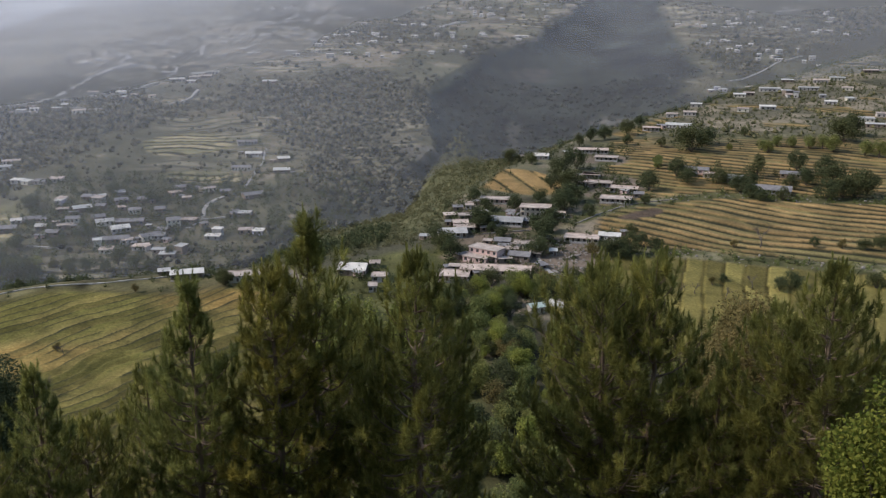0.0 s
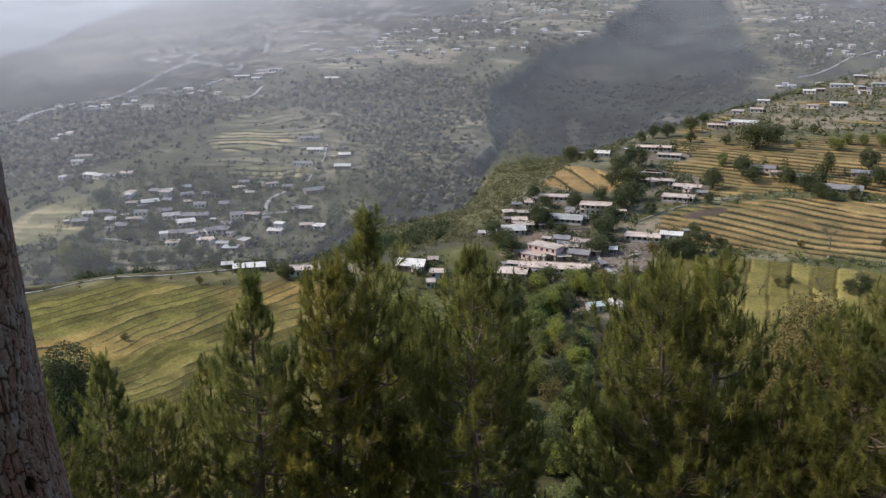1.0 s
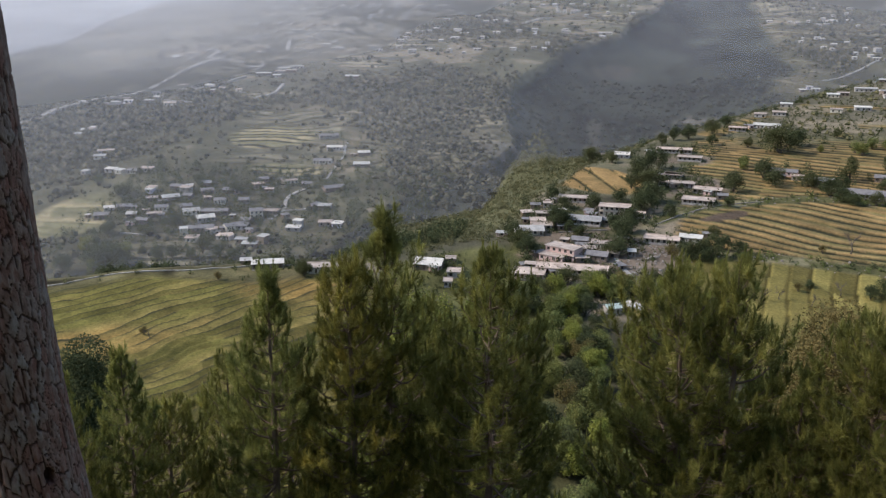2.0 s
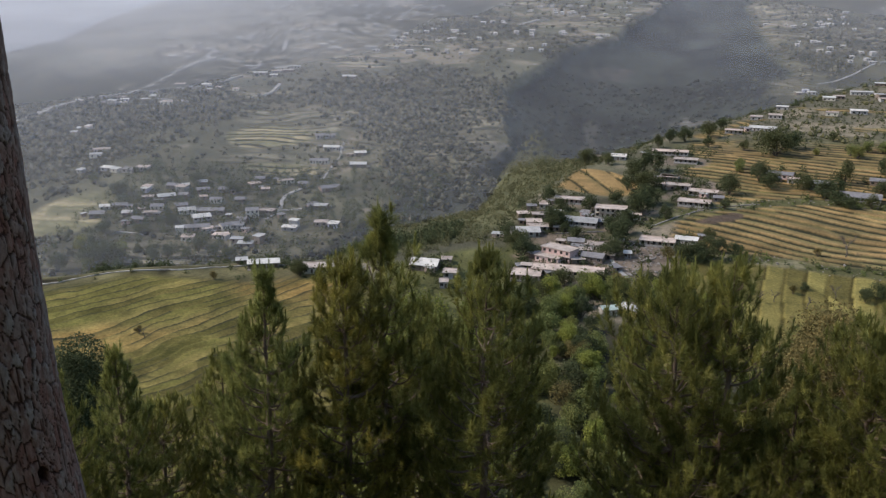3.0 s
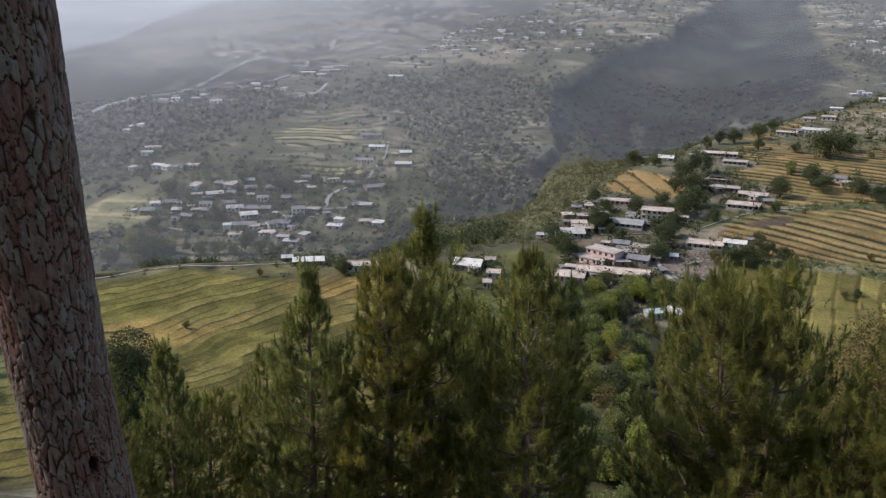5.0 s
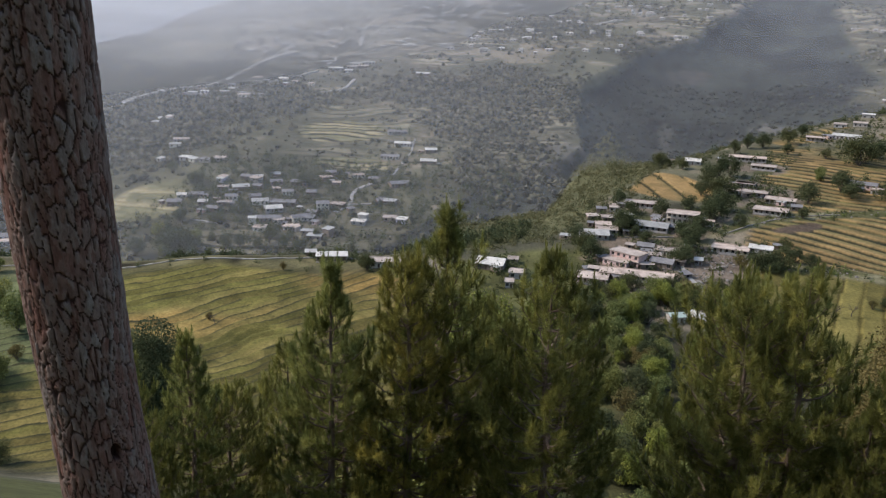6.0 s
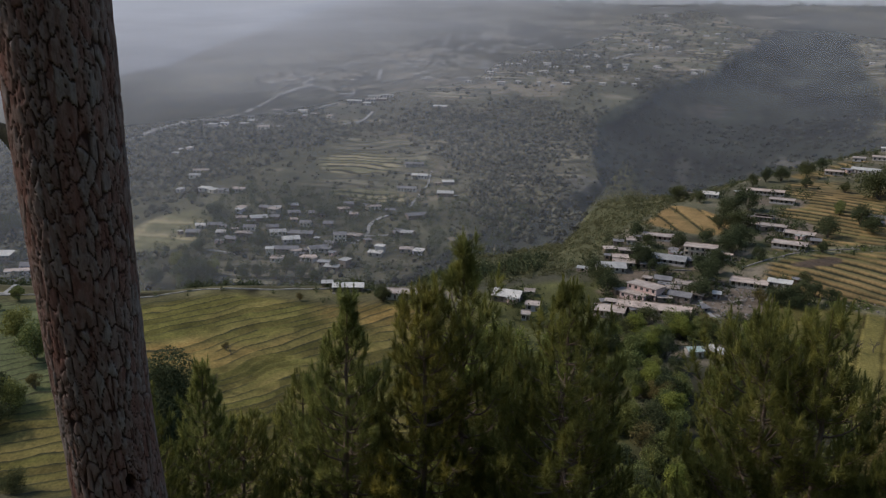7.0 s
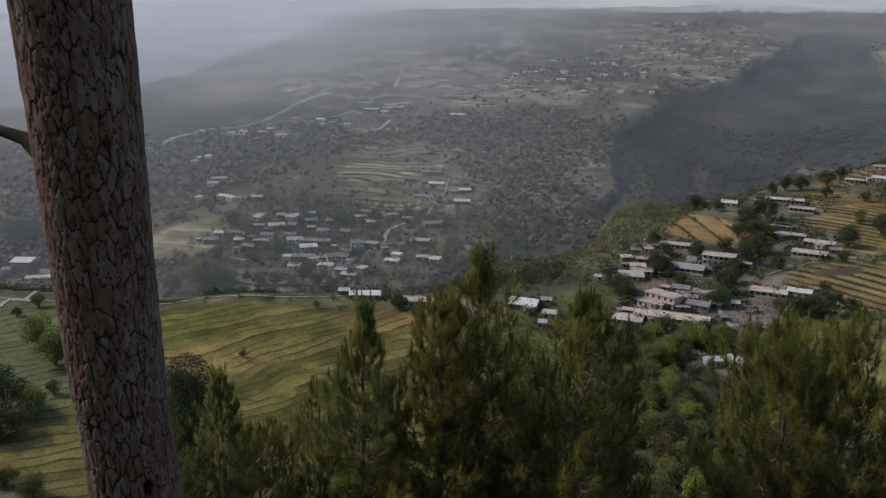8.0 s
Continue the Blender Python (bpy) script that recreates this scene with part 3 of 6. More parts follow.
DUSKY = pine_meshes(6, 10, ((0, 0.05), (0.5, 0.18), (1.1, 0.70), (2.2, 1.32), (4.2, 2.0), (8, 2.4)), gaps=0.12, warm=0.35, fresh=0.8)
GOLD = pine_meshes(7, 9, ((0, 0.15), (0.5, 0.40), (1.2, 0.75), (2.5, 1.15), (4.2, 1.5), (8, 1.7)), gaps=0.14, warm=0.8)
BROAD = pine_meshes(8, 9, ((0, 0.15), (0.4, 0.45), (1.1, 1.15), (2.2, 1.85), (4.5, 2.5), (8, 2.7)), gaps=0.10, warm=0.35)
LOOSE = pine_meshes(11, 9.5, ((0, 0.1), (0.5, 0.35), (1.5, 0.75), (3.0, 1.5), (6, 2.1), (8, 2.2)), gaps=0.22, warm=0.3)
YOUNG = "young green pine with upright needle tufts on the slope"


def pine(meshes, tall, x, y, turn, top, label=YOUNG):
    return grown("pine_tree", "pine tree", meshes, tall, x, y, turn, top, label, "young pines on the slope")


# -- pines --
pine(TOP, 10, -3.36, 20.00, 20, -4.72)
pine(GOLD, 9, -4.05, 18.60, 80, -5.55)
pine(SLIM, 10, -5.96, 18.50, 80, -5.72)
pine(DUSKY, 10, -0.65, 19.00, 150, -5.22)
pine(BROAD, 9, 4.15, 20.50, 30, -6.11)
pine(LOOSE, 9.5, 5.36, 20.00, 250, -5.50)
pine(DUSKY, 10, 8.68, 17.50, 110, -5.05)
pine(BROAD, 9, 8.35, 18.70, 300, -6.70)
pine(SLIM, 10, -8.78, 16.50, 200, -7.05)
pine(LOOSE, 9.5, -8.08, 21.00, 10, -9.00)
pine(LOOSE, 9.5, -9.44, 15.00, 140, -6.98)
pine(LOOSE, 9.5, -6.65, 22.00, 60, -8.90)
pine(BROAD, 9, -2.31, 23.00, 190, -8.90)
pine(SLIM, 10, 6.87, 19.00, 40, -7.94)
pine(BROAD, 9, -8.48, 18.00, 220, -9.03)
pine(LOOSE, 9.5, 11.90, 21.00, 10, -8.45)
# -- end pines --


# ---------------------------------------------------------------- the old pine beside the camera
def big_trunk():
    base_z, top_z = -3.4, 5.0
    z = np.r_[np.linspace(base_z, -1.55, 24), np.arange(-1.54, 0.62, 0.0045), np.linspace(0.66, top_z, 30)]
    cols = 250
    rows = len(z)
    t = np.linspace(0, 2 * np.pi, cols, endpoint=False)
    zz, tt = np.meshgrid(z, t, indexing="ij")
    radius = np.interp(z, (base_z, -2.4, -1.2, 0.2, top_z), (0.26, 0.165, 0.136, 0.152, 0.13))[:, None]
    # plates of bark: two sizes of cells, pulled long and bent by noise
    def cells(across, up, warp, seed):
        u = tt / (2 * np.pi) * across + warp * (fbm(np.cos(tt) * 5 + 9, np.sin(tt) * 5 + zz * 9, 1.0, 4, seed))
        v = zz * up + warp * 1.3 * fbm(np.cos(tt) * 5 + 3, np.sin(tt) * 5 + zz * 9, 1.0, 4, seed + 20)
        f1, f2, tone = np.full(u.shape, 9.0), np.full(u.shape, 9.0), np.zeros(u.shape)
        iu, iv = np.floor(u), np.floor(v)
        for du in (-1, 0, 1):
            for dv in (-1, 0, 1):
                cu, cv = (iu + du) % across, iv + dv
                d = np.hypot(u - iu - du - lattice(cu, cv, seed), v - iv - dv - lattice(cu, cv, seed + 1))
                near = d < f1
                f2 = np.where(near, f1, np.minimum(f2, d))
                tone = np.where(near, lattice(cu, cv, seed + 2), tone)
                f1 = np.where(near, d, f1)
        return f2 - f1, tone
    gap, idn = cells(42, 13, 0.34, 1)
    gap2, idn2 = cells(76, 25, 0.35, 5)
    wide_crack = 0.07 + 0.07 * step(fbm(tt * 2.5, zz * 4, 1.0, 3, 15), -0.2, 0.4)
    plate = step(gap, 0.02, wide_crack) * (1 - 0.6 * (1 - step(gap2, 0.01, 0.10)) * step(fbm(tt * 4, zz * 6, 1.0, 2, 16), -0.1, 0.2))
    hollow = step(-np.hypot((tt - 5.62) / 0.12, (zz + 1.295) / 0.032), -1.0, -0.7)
    # paints the dark inside of the hollow, besides its dent
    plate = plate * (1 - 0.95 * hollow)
    relief = 0.0052 * plate * (0.7 + 0.5 * idn) + 0.0025 * idn2 * plate + 0.0015 * fbm(tt * 12, zz * 30, 1.0, 3, 9) - 0.03 * hollow
    rr = radius + relief - 0.008
    cy = 2.06 - 0.12 * (zz + 0.5)
    cx = (-1.41 - 0.080 * (zz + 1) + 0.008 * np.sin(zz * 2.6 + 1.0)) * cy / 2.06
    x, y = cx + rr * np.cos(tt), cy + rr * np.sin(tt)
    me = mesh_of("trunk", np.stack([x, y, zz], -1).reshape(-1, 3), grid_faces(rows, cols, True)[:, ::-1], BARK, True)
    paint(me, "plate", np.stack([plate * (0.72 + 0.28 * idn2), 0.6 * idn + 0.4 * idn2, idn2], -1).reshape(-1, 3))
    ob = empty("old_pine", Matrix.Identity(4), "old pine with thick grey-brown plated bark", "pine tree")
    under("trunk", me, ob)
    v, f = tube([(-1.60, 2.06, -0.30), (-1.67, 2.06, -0.245), (-1.78, 2.05, -0.215), (-1.98, 2.02, -0.17), (-2.3, 1.98, -0.08)], (0.034, 0.021, 0.014, 0.011, 0.006), 8)
    under("branch_stub", mesh_of("branch_stub", v, f, STUB_WOOD, True), ob, "thin dead side branch")
    return ob


big_trunk()


# ---------------------------------------------------------------- more materials
WHITE_WALL = two_tone("whitewashed_plaster", (0.30, 0.28, 0.265), (0.58, 0.555, 0.53), 3.0, 0.5, 0.9, 0.01, vary=0.55)
CREAM_WALL = two_tone("cream_plaster", (0.55, 0.49, 0.40), (0.70, 0.64, 0.53), 3.0, 0.5, 0.9, 0.01)
PINK_WALL = two_tone("pink_plaster", (0.54, 0.37, 0.33), (0.68, 0.50, 0.45), 3.0, 0.5, 0.9, 0.01)
LILAC_WALL = two_tone("lilac_plaster", (0.46, 0.43, 0.52), (0.58, 0.56, 0.62), 3.0, 0.5, 0.9, 0.01)
MUD_WALL = two_tone("mud_plaster", (0.17, 0.135, 0.11), (0.29, 0.235, 0.20), 3.0, 0.5, 0.95, 0.02, vary=0.55)
YELLOW_WALL = two_tone("yellow_plaster", (0.60, 0.42, 0.15), (0.72, 0.54, 0.22), 3.0, 0.5, 0.9, 0.01)
BLUE_WALL = two_tone("blue_grey_plaster", (0.22, 0.25, 0.28), (0.34, 0.36, 0.39), 3.0, 0.5, 0.9, 0.01)
SLAB = two_tone("weathered_concrete", (0.33, 0.265, 0.225), (0.62, 0.525, 0.455), 4.0, 0.6, 0.9, 0.02, vary=0.55)
SLATE = two_tone("old_slate", (0.16, 0.15, 0.15), (0.28, 0.26, 0.25), 3.0, 0.5, 0.8, 0.03)
TIN = two_tone("pale_tin_sheet", (0.46, 0.45, 0.42), (0.70, 0.68, 0.63), 4.0, 0.8, 0.75, 0.01, vary=0.55)
GREY_TIN = two_tone("grey_tin_sheet", (0.33, 0.325, 0.31), (0.50, 0.49, 0.465), 4.0, 0.8, 0.75, 0.01, vary=0.55)
MINT_TIN = two_tone("mint_tin_sheet", (0.44, 0.52, 0.46), (0.56, 0.63, 0.56), 4.0, 0.8, 0.7, 0.01)
GLASS_DARK = material("dark_window_glass", lambda nt: gloss(nt, ramp(nt, grain(nt, place_of(nt), 1.5), (0.3, (0.015, 0.017, 0.02)), (0.7, (0.04, 0.042, 0.045))), 0.15, spec=0.5))
DOOR_WOOD = two_tone("painted_door_wood", (0.08, 0.06, 0.05), (0.16, 0.11, 0.08), 0.8, 0.1, 0.7, 0.01)
DUST_ROAD = two_tone("pale_dust_road", (0.27, 0.25, 0.225), (0.45, 0.42, 0.38), 5.0, 0.8, 0.95, 0.05)
STONE = two_tone("dry_stone", (0.17, 0.15, 0.13), (0.36, 0.32, 0.28), 1.2, 0.25, 0.95, 0.06)
PALE_STONE = two_tone("pale_field_stone", (0.26, 0.235, 0.20), (0.50, 0.46, 0.40), 2.5, 0.4, 0.95, 0.06)
TREE_WOOD = two_tone("tree_bark", (0.08, 0.065, 0.05), (0.15, 0.125, 0.10), 0.5, 0.05, 0.95, 0.02, local=True)
LEAF_DARK = leafy("dark_leaves", (0.052, 0.064, 0.033), (0.125, 0.138, 0.070), 0.25, 0.4, 1.5)
LEAF_GREEN = leafy("green_leaves", (0.120, 0.140, 0.052), (0.260, 0.275, 0.105), 0.3, 0.4, 1.5)
LEAF_WOOD = leafy("light_wood_leaves", (0.150, 0.180, 0.045), (0.350, 0.360, 0.095), 0.4, 0.0, 9)
LEAF_FRESH = leafy("fresh_leaves", (0.085, 0.115, 0.022), (0.250, 0.255, 0.055), 0.4, 0.2, 0.3)
LEAF_BROWN = leafy("browning_leaves", (0.120, 0.105, 0.042), (0.230, 0.178, 0.080), 0.3, 0.3, 0.8)
SCRUB = leafy("dry_scrub", (0.024, 0.026, 0.019), (0.200, 0.186, 0.135), 0.2, 0.0, 14)
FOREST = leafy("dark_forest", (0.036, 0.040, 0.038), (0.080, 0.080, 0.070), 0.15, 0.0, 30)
FLANK = leafy("olive_scrub", (0.095, 0.096, 0.050), (0.235, 0.218, 0.120), 0.3, 0.0, 12)


# ---------------------------------------------------------------- roads, paths and walls
def line_through(points, spacing):
    """A smooth line on the ground through the points."""
    p = np.array(points, float)
    p = np.vstack([2 * p[0] - p[1], p, 2 * p[-1] - p[-2]])
    out = []
    for a, b, c, d in zip(p, p[1:], p[2:], p[3:]):
        n = max(2, int(np.linalg.norm(c - b) / spacing))
        for t in np.arange(n) / n:
            out.append(0.5 * (2 * b + (c - a) * t + (2 * a - 5 * b + 4 * c - d) * t * t + (3 * b - a - 3 * c + d) * t ** 3))
    out.append(p[-2])
    return np.array(out)


def ribbon(points, width, thick, lift, mat, name, spacing=3.0, ragged=0.15, seed=1):
    """A strip with thickness that follows the ground."""
    q = line_through(points, spacing)
    d = np.gradient(q, axis=0)
    d /= np.linalg.norm(d, axis=1)[:, None] + 1e-9
    nrm = np.c_[-d[:, 1], d[:, 0]]
    rng = np.random.default_rng(seed)
    w = width / 2 * (1 + ragged * rng.normal(size=(len(q), 2)))
    left, right = q + nrm * w[:, :1], q - nrm * w[:, 1:]
    zl, zr = height(left[:, 0], left[:, 1]), height(right[:, 0], right[:, 1])
    top = np.maximum(np.maximum(zl, zr), height(q[:, 0], q[:, 1])) + lift * (1 + 2.0 * ragged * (vnoise(np.arange(len(q)) * 0.4, np.zeros(len(q)), seed) - 0.6))
    low = np.minimum(zl, zr) - thick
    v = np.stack([np.c_[left, low], np.c_[left, top], np.c_[right, top], np.c_[right, low]], 1).reshape(-1, 3)
    return mesh_of(name, v, grid_faces(len(q), 4, True), mat)


def road(points, width, lift=0.45, label="pale dusty track across the hillside", mat=None, seed=1):
    return tagged(new("road", ribbon(points, width, 0.8, lift, mat or DUST_ROAD, "road", 4.0, 0.22, seed)), label, "road", kind="structure")


def stone_wall(points, label="low dry stone field wall", tall=0.6, seed=2, mat=None):
    return tagged(new("boundary_wall", ribbon(points, 0.8, 0.4, tall, mat or STONE, "boundary_wall", 1.6, 0.35, seed)), label, "wall")


# -- roads --
road([(-434, 1165), (-449, 1190), (-448, 1217), (-457, 1231), (-484, 1233), (-492, 1249)], 6.0, 2.2)
road([(-434, 1165), (-416, 1173), (-381, 1149)], 4.8, 2.2)
road([(-179, 668), (-184, 660), (-187, 651), (-188, 642), (-186, 634), (-185, 624), (-187, 612), (-190, 601)], 3.0, 0.7)
road([(-185, 622), (-176, 625), (-168, 628), (-165, 639), (-163, 650)], 2.0, 0.6)
road([(-170, 800), (-168, 779), (-165, 758), (-166, 737), (-166, 716), (-167, 692)], 2.0, 0.6)
road([(-361, 1075), (-388, 994), (-434, 991)], 3.6, 2.2)
road([(46, 395), (48, 379), (52, 368), (55, 357)], 1.8)
road([(-288, 559), (-264, 557)], 2.5)
road([(-4, 1469), (21, 1529), (41, 1539)], 6.0, 2.2)
road([(366, 1084), (406, 1118), (466, 1200), (527, 1253)], 2.4, 1.0)
road([(-637, 1336), (-646, 1376), (-652, 1406)], 4.8, 2.2)
road([(-354, 1265), (-364, 1308)], 3.6, 2.2)
road([(-524, 804), (-518, 839), (-514, 882), (-498, 933), (-465, 960), (-453, 997), (-447, 1075), (-445, 1145), (-435, 1163)], 6.6, 2.2)
road([(-461, 745), (-436, 740), (-421, 739), (-405, 720)], 3.5)
road([(-791, 1608), (-762, 1543), (-719, 1482)], 4.8, 2.2)
road([(-1740, 2881), (-1343, 2267), (-1101, 1949)], 6.0, 2.2)
road([(-509, 1494), (-457, 1483), (-406, 1471)], 4.8, 2.2)
road([(-364, 1299), (-346, 1226)], 4.2, 2.2)
road([(-360, 1106), (-354, 1123), (-362, 1161)], 3.6, 2.2)
road([(-428, 941), (-404, 936), (-369, 928)], 3.6, 2.2)
road([(-299, 1033), (-298, 987), (-311, 956)], 3.6, 2.2)
road([(-325, 1435), (-309, 1502), (-284, 1531)], 4.8, 2.2)
road([(-288, 328), (-292, 340), (-289, 353), (-373, 483)], 2)
road([(-298, 340), (-289, 341), (-279, 340)], 1.5)
stone_wall([(-330, 330), (-300, 334), (-270, 342), (-240, 343), (-226, 347), (-212, 347), (-204, 352), (-196, 356), (-187, 360), (-178, 361), (-168, 364), (-158, 366), (-147, 372), (-136, 374), (-125, 378), (-100, 379)], "low wall of pale field stones along the rim", 0.5, 5, PALE_STONE)
stone_wall([(72, 445), (80, 453), (91, 464), (102, 473), (112, 479), (122, 483), (140, 488)], tall=0.45)
stone_wall([(20.9, 432.9), (32.2, 434.9), (46.3, 436.2)])
# -- end roads --


# ---------------------------------------------------------------- houses
def box_mesh(name, x0, x1, y0, y1, z0, z1, mat):
    v = [(x, y, z) for z in (z0, z1) for x, y in ((x0, y0), (x1, y0), (x1, y1), (x0, y1))]
    return mesh_of(name, v, [(0, 3, 2, 1), (4, 5, 6, 7), (0, 1, 5, 4), (1, 2, 6, 5), (2, 3, 7, 6), (3, 0, 4, 7)], mat)


WINDOW_PANE, WINDOW_FRAME, DOOR_LEAF = [], [], []


def opening_meshes():
    WINDOW_PANE.append(box_mesh("pane", -0.7, 0.7, -0.02, 0.02, -0.7, 0.7, GLASS_DARK))
    frame_v = [box_bits(-0.76, 0.76, -0.05, 0.05, 0.68, 0.78), box_bits(-0.82, 0.82, -0.12, 0.05, -0.80, -0.70), box_bits(-0.76, -0.69, -0.05, 0.05, -0.7, 0.68),
               box_bits(0.69, 0.76, -0.05, 0.05, -0.7, 0.68), box_bits(-0.03, 0.03, -0.04, 0.04, -0.7, 0.68)]
    WINDOW_FRAME.append(mesh_of("window", *joined(frame_v), WHITE_WALL))
    DOOR_LEAF.append(mesh_of("door", *joined([box_bits(-0.5, 0.5, -0.03, 0.03, 0, 2.0), box_bits(-0.40, -0.05, -0.05, -0.03, 0.2, 1.8), box_bits(0.05, 0.40, -0.05, -0.03, 0.2, 1.8)]), DOOR_WOOD))


def box_bits(x0, x1, y0, y1, z0, z1):
    v = np.array([(x, y, z) for z in (z0, z1) for x, y in ((x0, y0), (x1, y0), (x1, y1), (x0, y1))], float)
    return v, np.array([(0, 3, 2, 1), (4, 5, 6, 7), (0, 1, 5, 4), (1, 2, 6, 5), (2, 3, 7, 6), (3, 0, 4, 7)])


opening_meshes()


def pierced_wall(wide, tall, foot, holes, y=0.0, thick=0.3):
    """A front wall from x = -wide/2, with openings (x0, x1, z0, z1) that go through its thickness: boxes between the openings."""
    bits = [box_bits(-wide / 2, wide / 2, y, y + thick, -foot, 0.02)]
    xs = sorted({-wide / 2, wide / 2, *(h[0] for h in holes), *(h[1] for h in holes)})
    for a, b in zip(xs, xs[1:]):
        here = sorted((h[2], h[3]) for h in holes if h[0] <= a + 1e-6 and h[1] >= b - 1e-6)
        z = 0.02
        for lo, hi in here:
            if lo > z + 0.01:
                bits.append(box_bits(a, b, y, y + thick, z, lo))
            z = hi
        bits.append(box_bits(a, b, y, y + thick, z, tall))
    return bits


SPOTS = []
ROOF_WORDS = {"flat": "flat concrete roof", "tin": "pale tin roof", "grey": "grey tin roof", "slate": "dark slate roof", "shed": "sloping tin roof", "mint": "mint tin roof"}


def house(x, y, yaw, wide, deep, storeys=1, roof="flat", wall=WHITE_WALL, words="", veranda=False):
    """A village house: walls with openings, a roof, doors and windows; its front looks down the slope."""
    SPOTS.append((x, y, wide))
    storey = 2.7
    tall, foot = storey * storeys, 2.5
    zs = [ground_at(x + dx, y + dy) for dx in (-wide / 3, 0, wide / 3) for dy in (-deep / 3, deep / 3)]
    z = sum(zs) / len(zs)
    colour = wall.name.split("_")[0]
    label = words or f"{colour} {'two-storey' if storeys > 1 else 'single-storey'} village house with a {ROOF_WORDS[roof]}"
    ob = empty("house", pose(x, y, z, 0, 0, yaw), label, "house", "village houses")
    bays = max(2, int(wide / 2.7))
    pitch = wide / bays
    holes, wins, doors = [], [], []
    for f in range(storeys):
        for b in range(bays):
            cx = -wide / 2 + (b + 0.5) * pitch
            if f == 0 and b % 3 == 1:
                holes.append((cx - 0.5, cx + 0.5, 0.05, 2.05))
                doors.append(cx)
            else:
                holes.append((cx - 0.7, cx + 0.7, f * storey + 0.8, f * storey + 2.2))
                wins.append((cx, f * storey + 1.5))
    h = deep / 2
    bits = pierced_wall(wide, tall, foot, holes, -h)
    bits += [box_bits(-wide / 2, wide / 2, h - 0.3, h, -foot, tall), box_bits(-wide / 2, -wide / 2 + 0.3, -h + 0.3, h - 0.3, -foot, tall), box_bits(wide / 2 - 0.3, wide / 2, -h + 0.3, h - 0.3, -foot, tall)]
    under("wall", mesh_of("wall", *joined(bits), wall), ob)
    over = 0.45
    if roof in ("flat",):
        rb = [box_bits(-wide / 2 - over, wide / 2 + over, -h - over - (1.7 if veranda else 0), h + over, tall, tall + 0.28)]
        if storeys > 1:
            rb.append(box_bits(-wide / 2 - 0.3, wide / 2 + 0.3, -h - 0.9, -h - 0.004, storey - 0.15, storey))
        rb += [box_bits(-wide / 2 - over, wide / 2 + over, h + over - 0.15, h + over, tall + 0.28, tall + 0.6), box_bits(-wide / 2 - over, -wide / 2 - over + 0.15, -h - over, h + over - 0.15, tall + 0.28, tall + 0.5), box_bits(wide / 2 + over - 0.15, wide / 2 + over, -h - over, h + over - 0.15, tall + 0.28, tall + 0.5)]
        under("roof", mesh_of("roof", *joined(rb), SLAB), ob)
    else:
        mat = {"tin": TIN, "grey": GREY_TIN, "slate": SLATE, "shed": TIN, "mint": MINT_TIN}[roof]
        rise = 0.16 * deep if roof == "shed" else 0.22 * deep
        a, b = -wide / 2 - over, wide / 2 + over
        th = 0.10
        if roof == "shed":
            v = [(a, -h - 0.8, tall - 0.1), (b, -h - 0.8, tall - 0.1), (b, h + over, tall + rise), (a, h + over, tall + rise)]
            rb = [(np.array(v + [(p[0], p[1], p[2] + th) for p in v]), np.array([(0, 3, 2, 1), (4, 5, 6, 7), (0, 1, 5, 4), (1, 2, 6, 5), (2, 3, 7, 6), (3, 0, 4, 7)]))]
            gable = rise
        else:
            e = tall - 0.22 * over
            rb = []
            for y0 in (-h - over - (1.6 if veranda else 0), h + over):
                v = [(a, y0, e), (b, y0, e), (b, 0, tall + rise), (a, 0, tall + rise)]
                f = np.array([(0, 3, 2, 1), (4, 5, 6, 7), (0, 1, 5, 4), (1, 2, 6, 5), (2, 3, 7, 6), (3, 0, 4, 7)])
                rb.append((np.array(v + [(p[0], p[1], p[2] + th) for p in v]), f if y0 < 0 else f[:, ::-1]))
            for sx in (-wide / 2 + 0.02, wide / 2 - 0.02):
                under("gable", mesh_of("gable", [(sx, -h + 0.05, tall), (sx, h - 0.05, tall), (sx, 0, tall + rise - 0.1), (sx * 0.97, -h + 0.05, tall), (sx * 0.97, h - 0.05, tall), (sx * 0.97, 0, tall + rise - 0.1)],
                                       [(0, 1, 2), (3, 5, 4), (0, 3, 4), (0, 4, 1), (1, 4, 5), (1, 5, 2), (2, 5, 3), (2, 3, 0)], wall), ob)
        under("roof", mesh_of("roof", *joined(rb), mat), ob)
    if veranda:
        for b in range(bays + 1):
            px = -wide / 2 + 0.15 + b * (wide - 0.3) / bays
            under("post", box_mesh("post", px - 0.1, px + 0.1, -h - 1.8, -h - 1.6, -1.5, tall, WHITE_WALL), ob)
        if wide > 15 and storeys < 2:
            under("parapet", box_mesh("parapet", -wide / 2 + 0.3, wide / 2 - 0.3, -h - 1.78, -h - 1.62, 0.0, 0.85, WHITE_WALL), ob)
        under("plinth", box_mesh("plinth", -wide / 2 - 0.2, wide / 2 + 0.2, -h - 2.1, -h - 0.004, -2.5, 0.0, STONE), ob)
    for cx, cz in wins:
        w = under("window", WINDOW_FRAME[0], ob, m=pose(cx, -h + 0.10, cz))
        under("pane", WINDOW_PANE[0], w, m=pose(0, 0.08, 0))
    for cx in doors:
        under("door", DOOR_LEAF[0], ob, m=pose(cx, -h + 0.2, 0.05))
    return ob


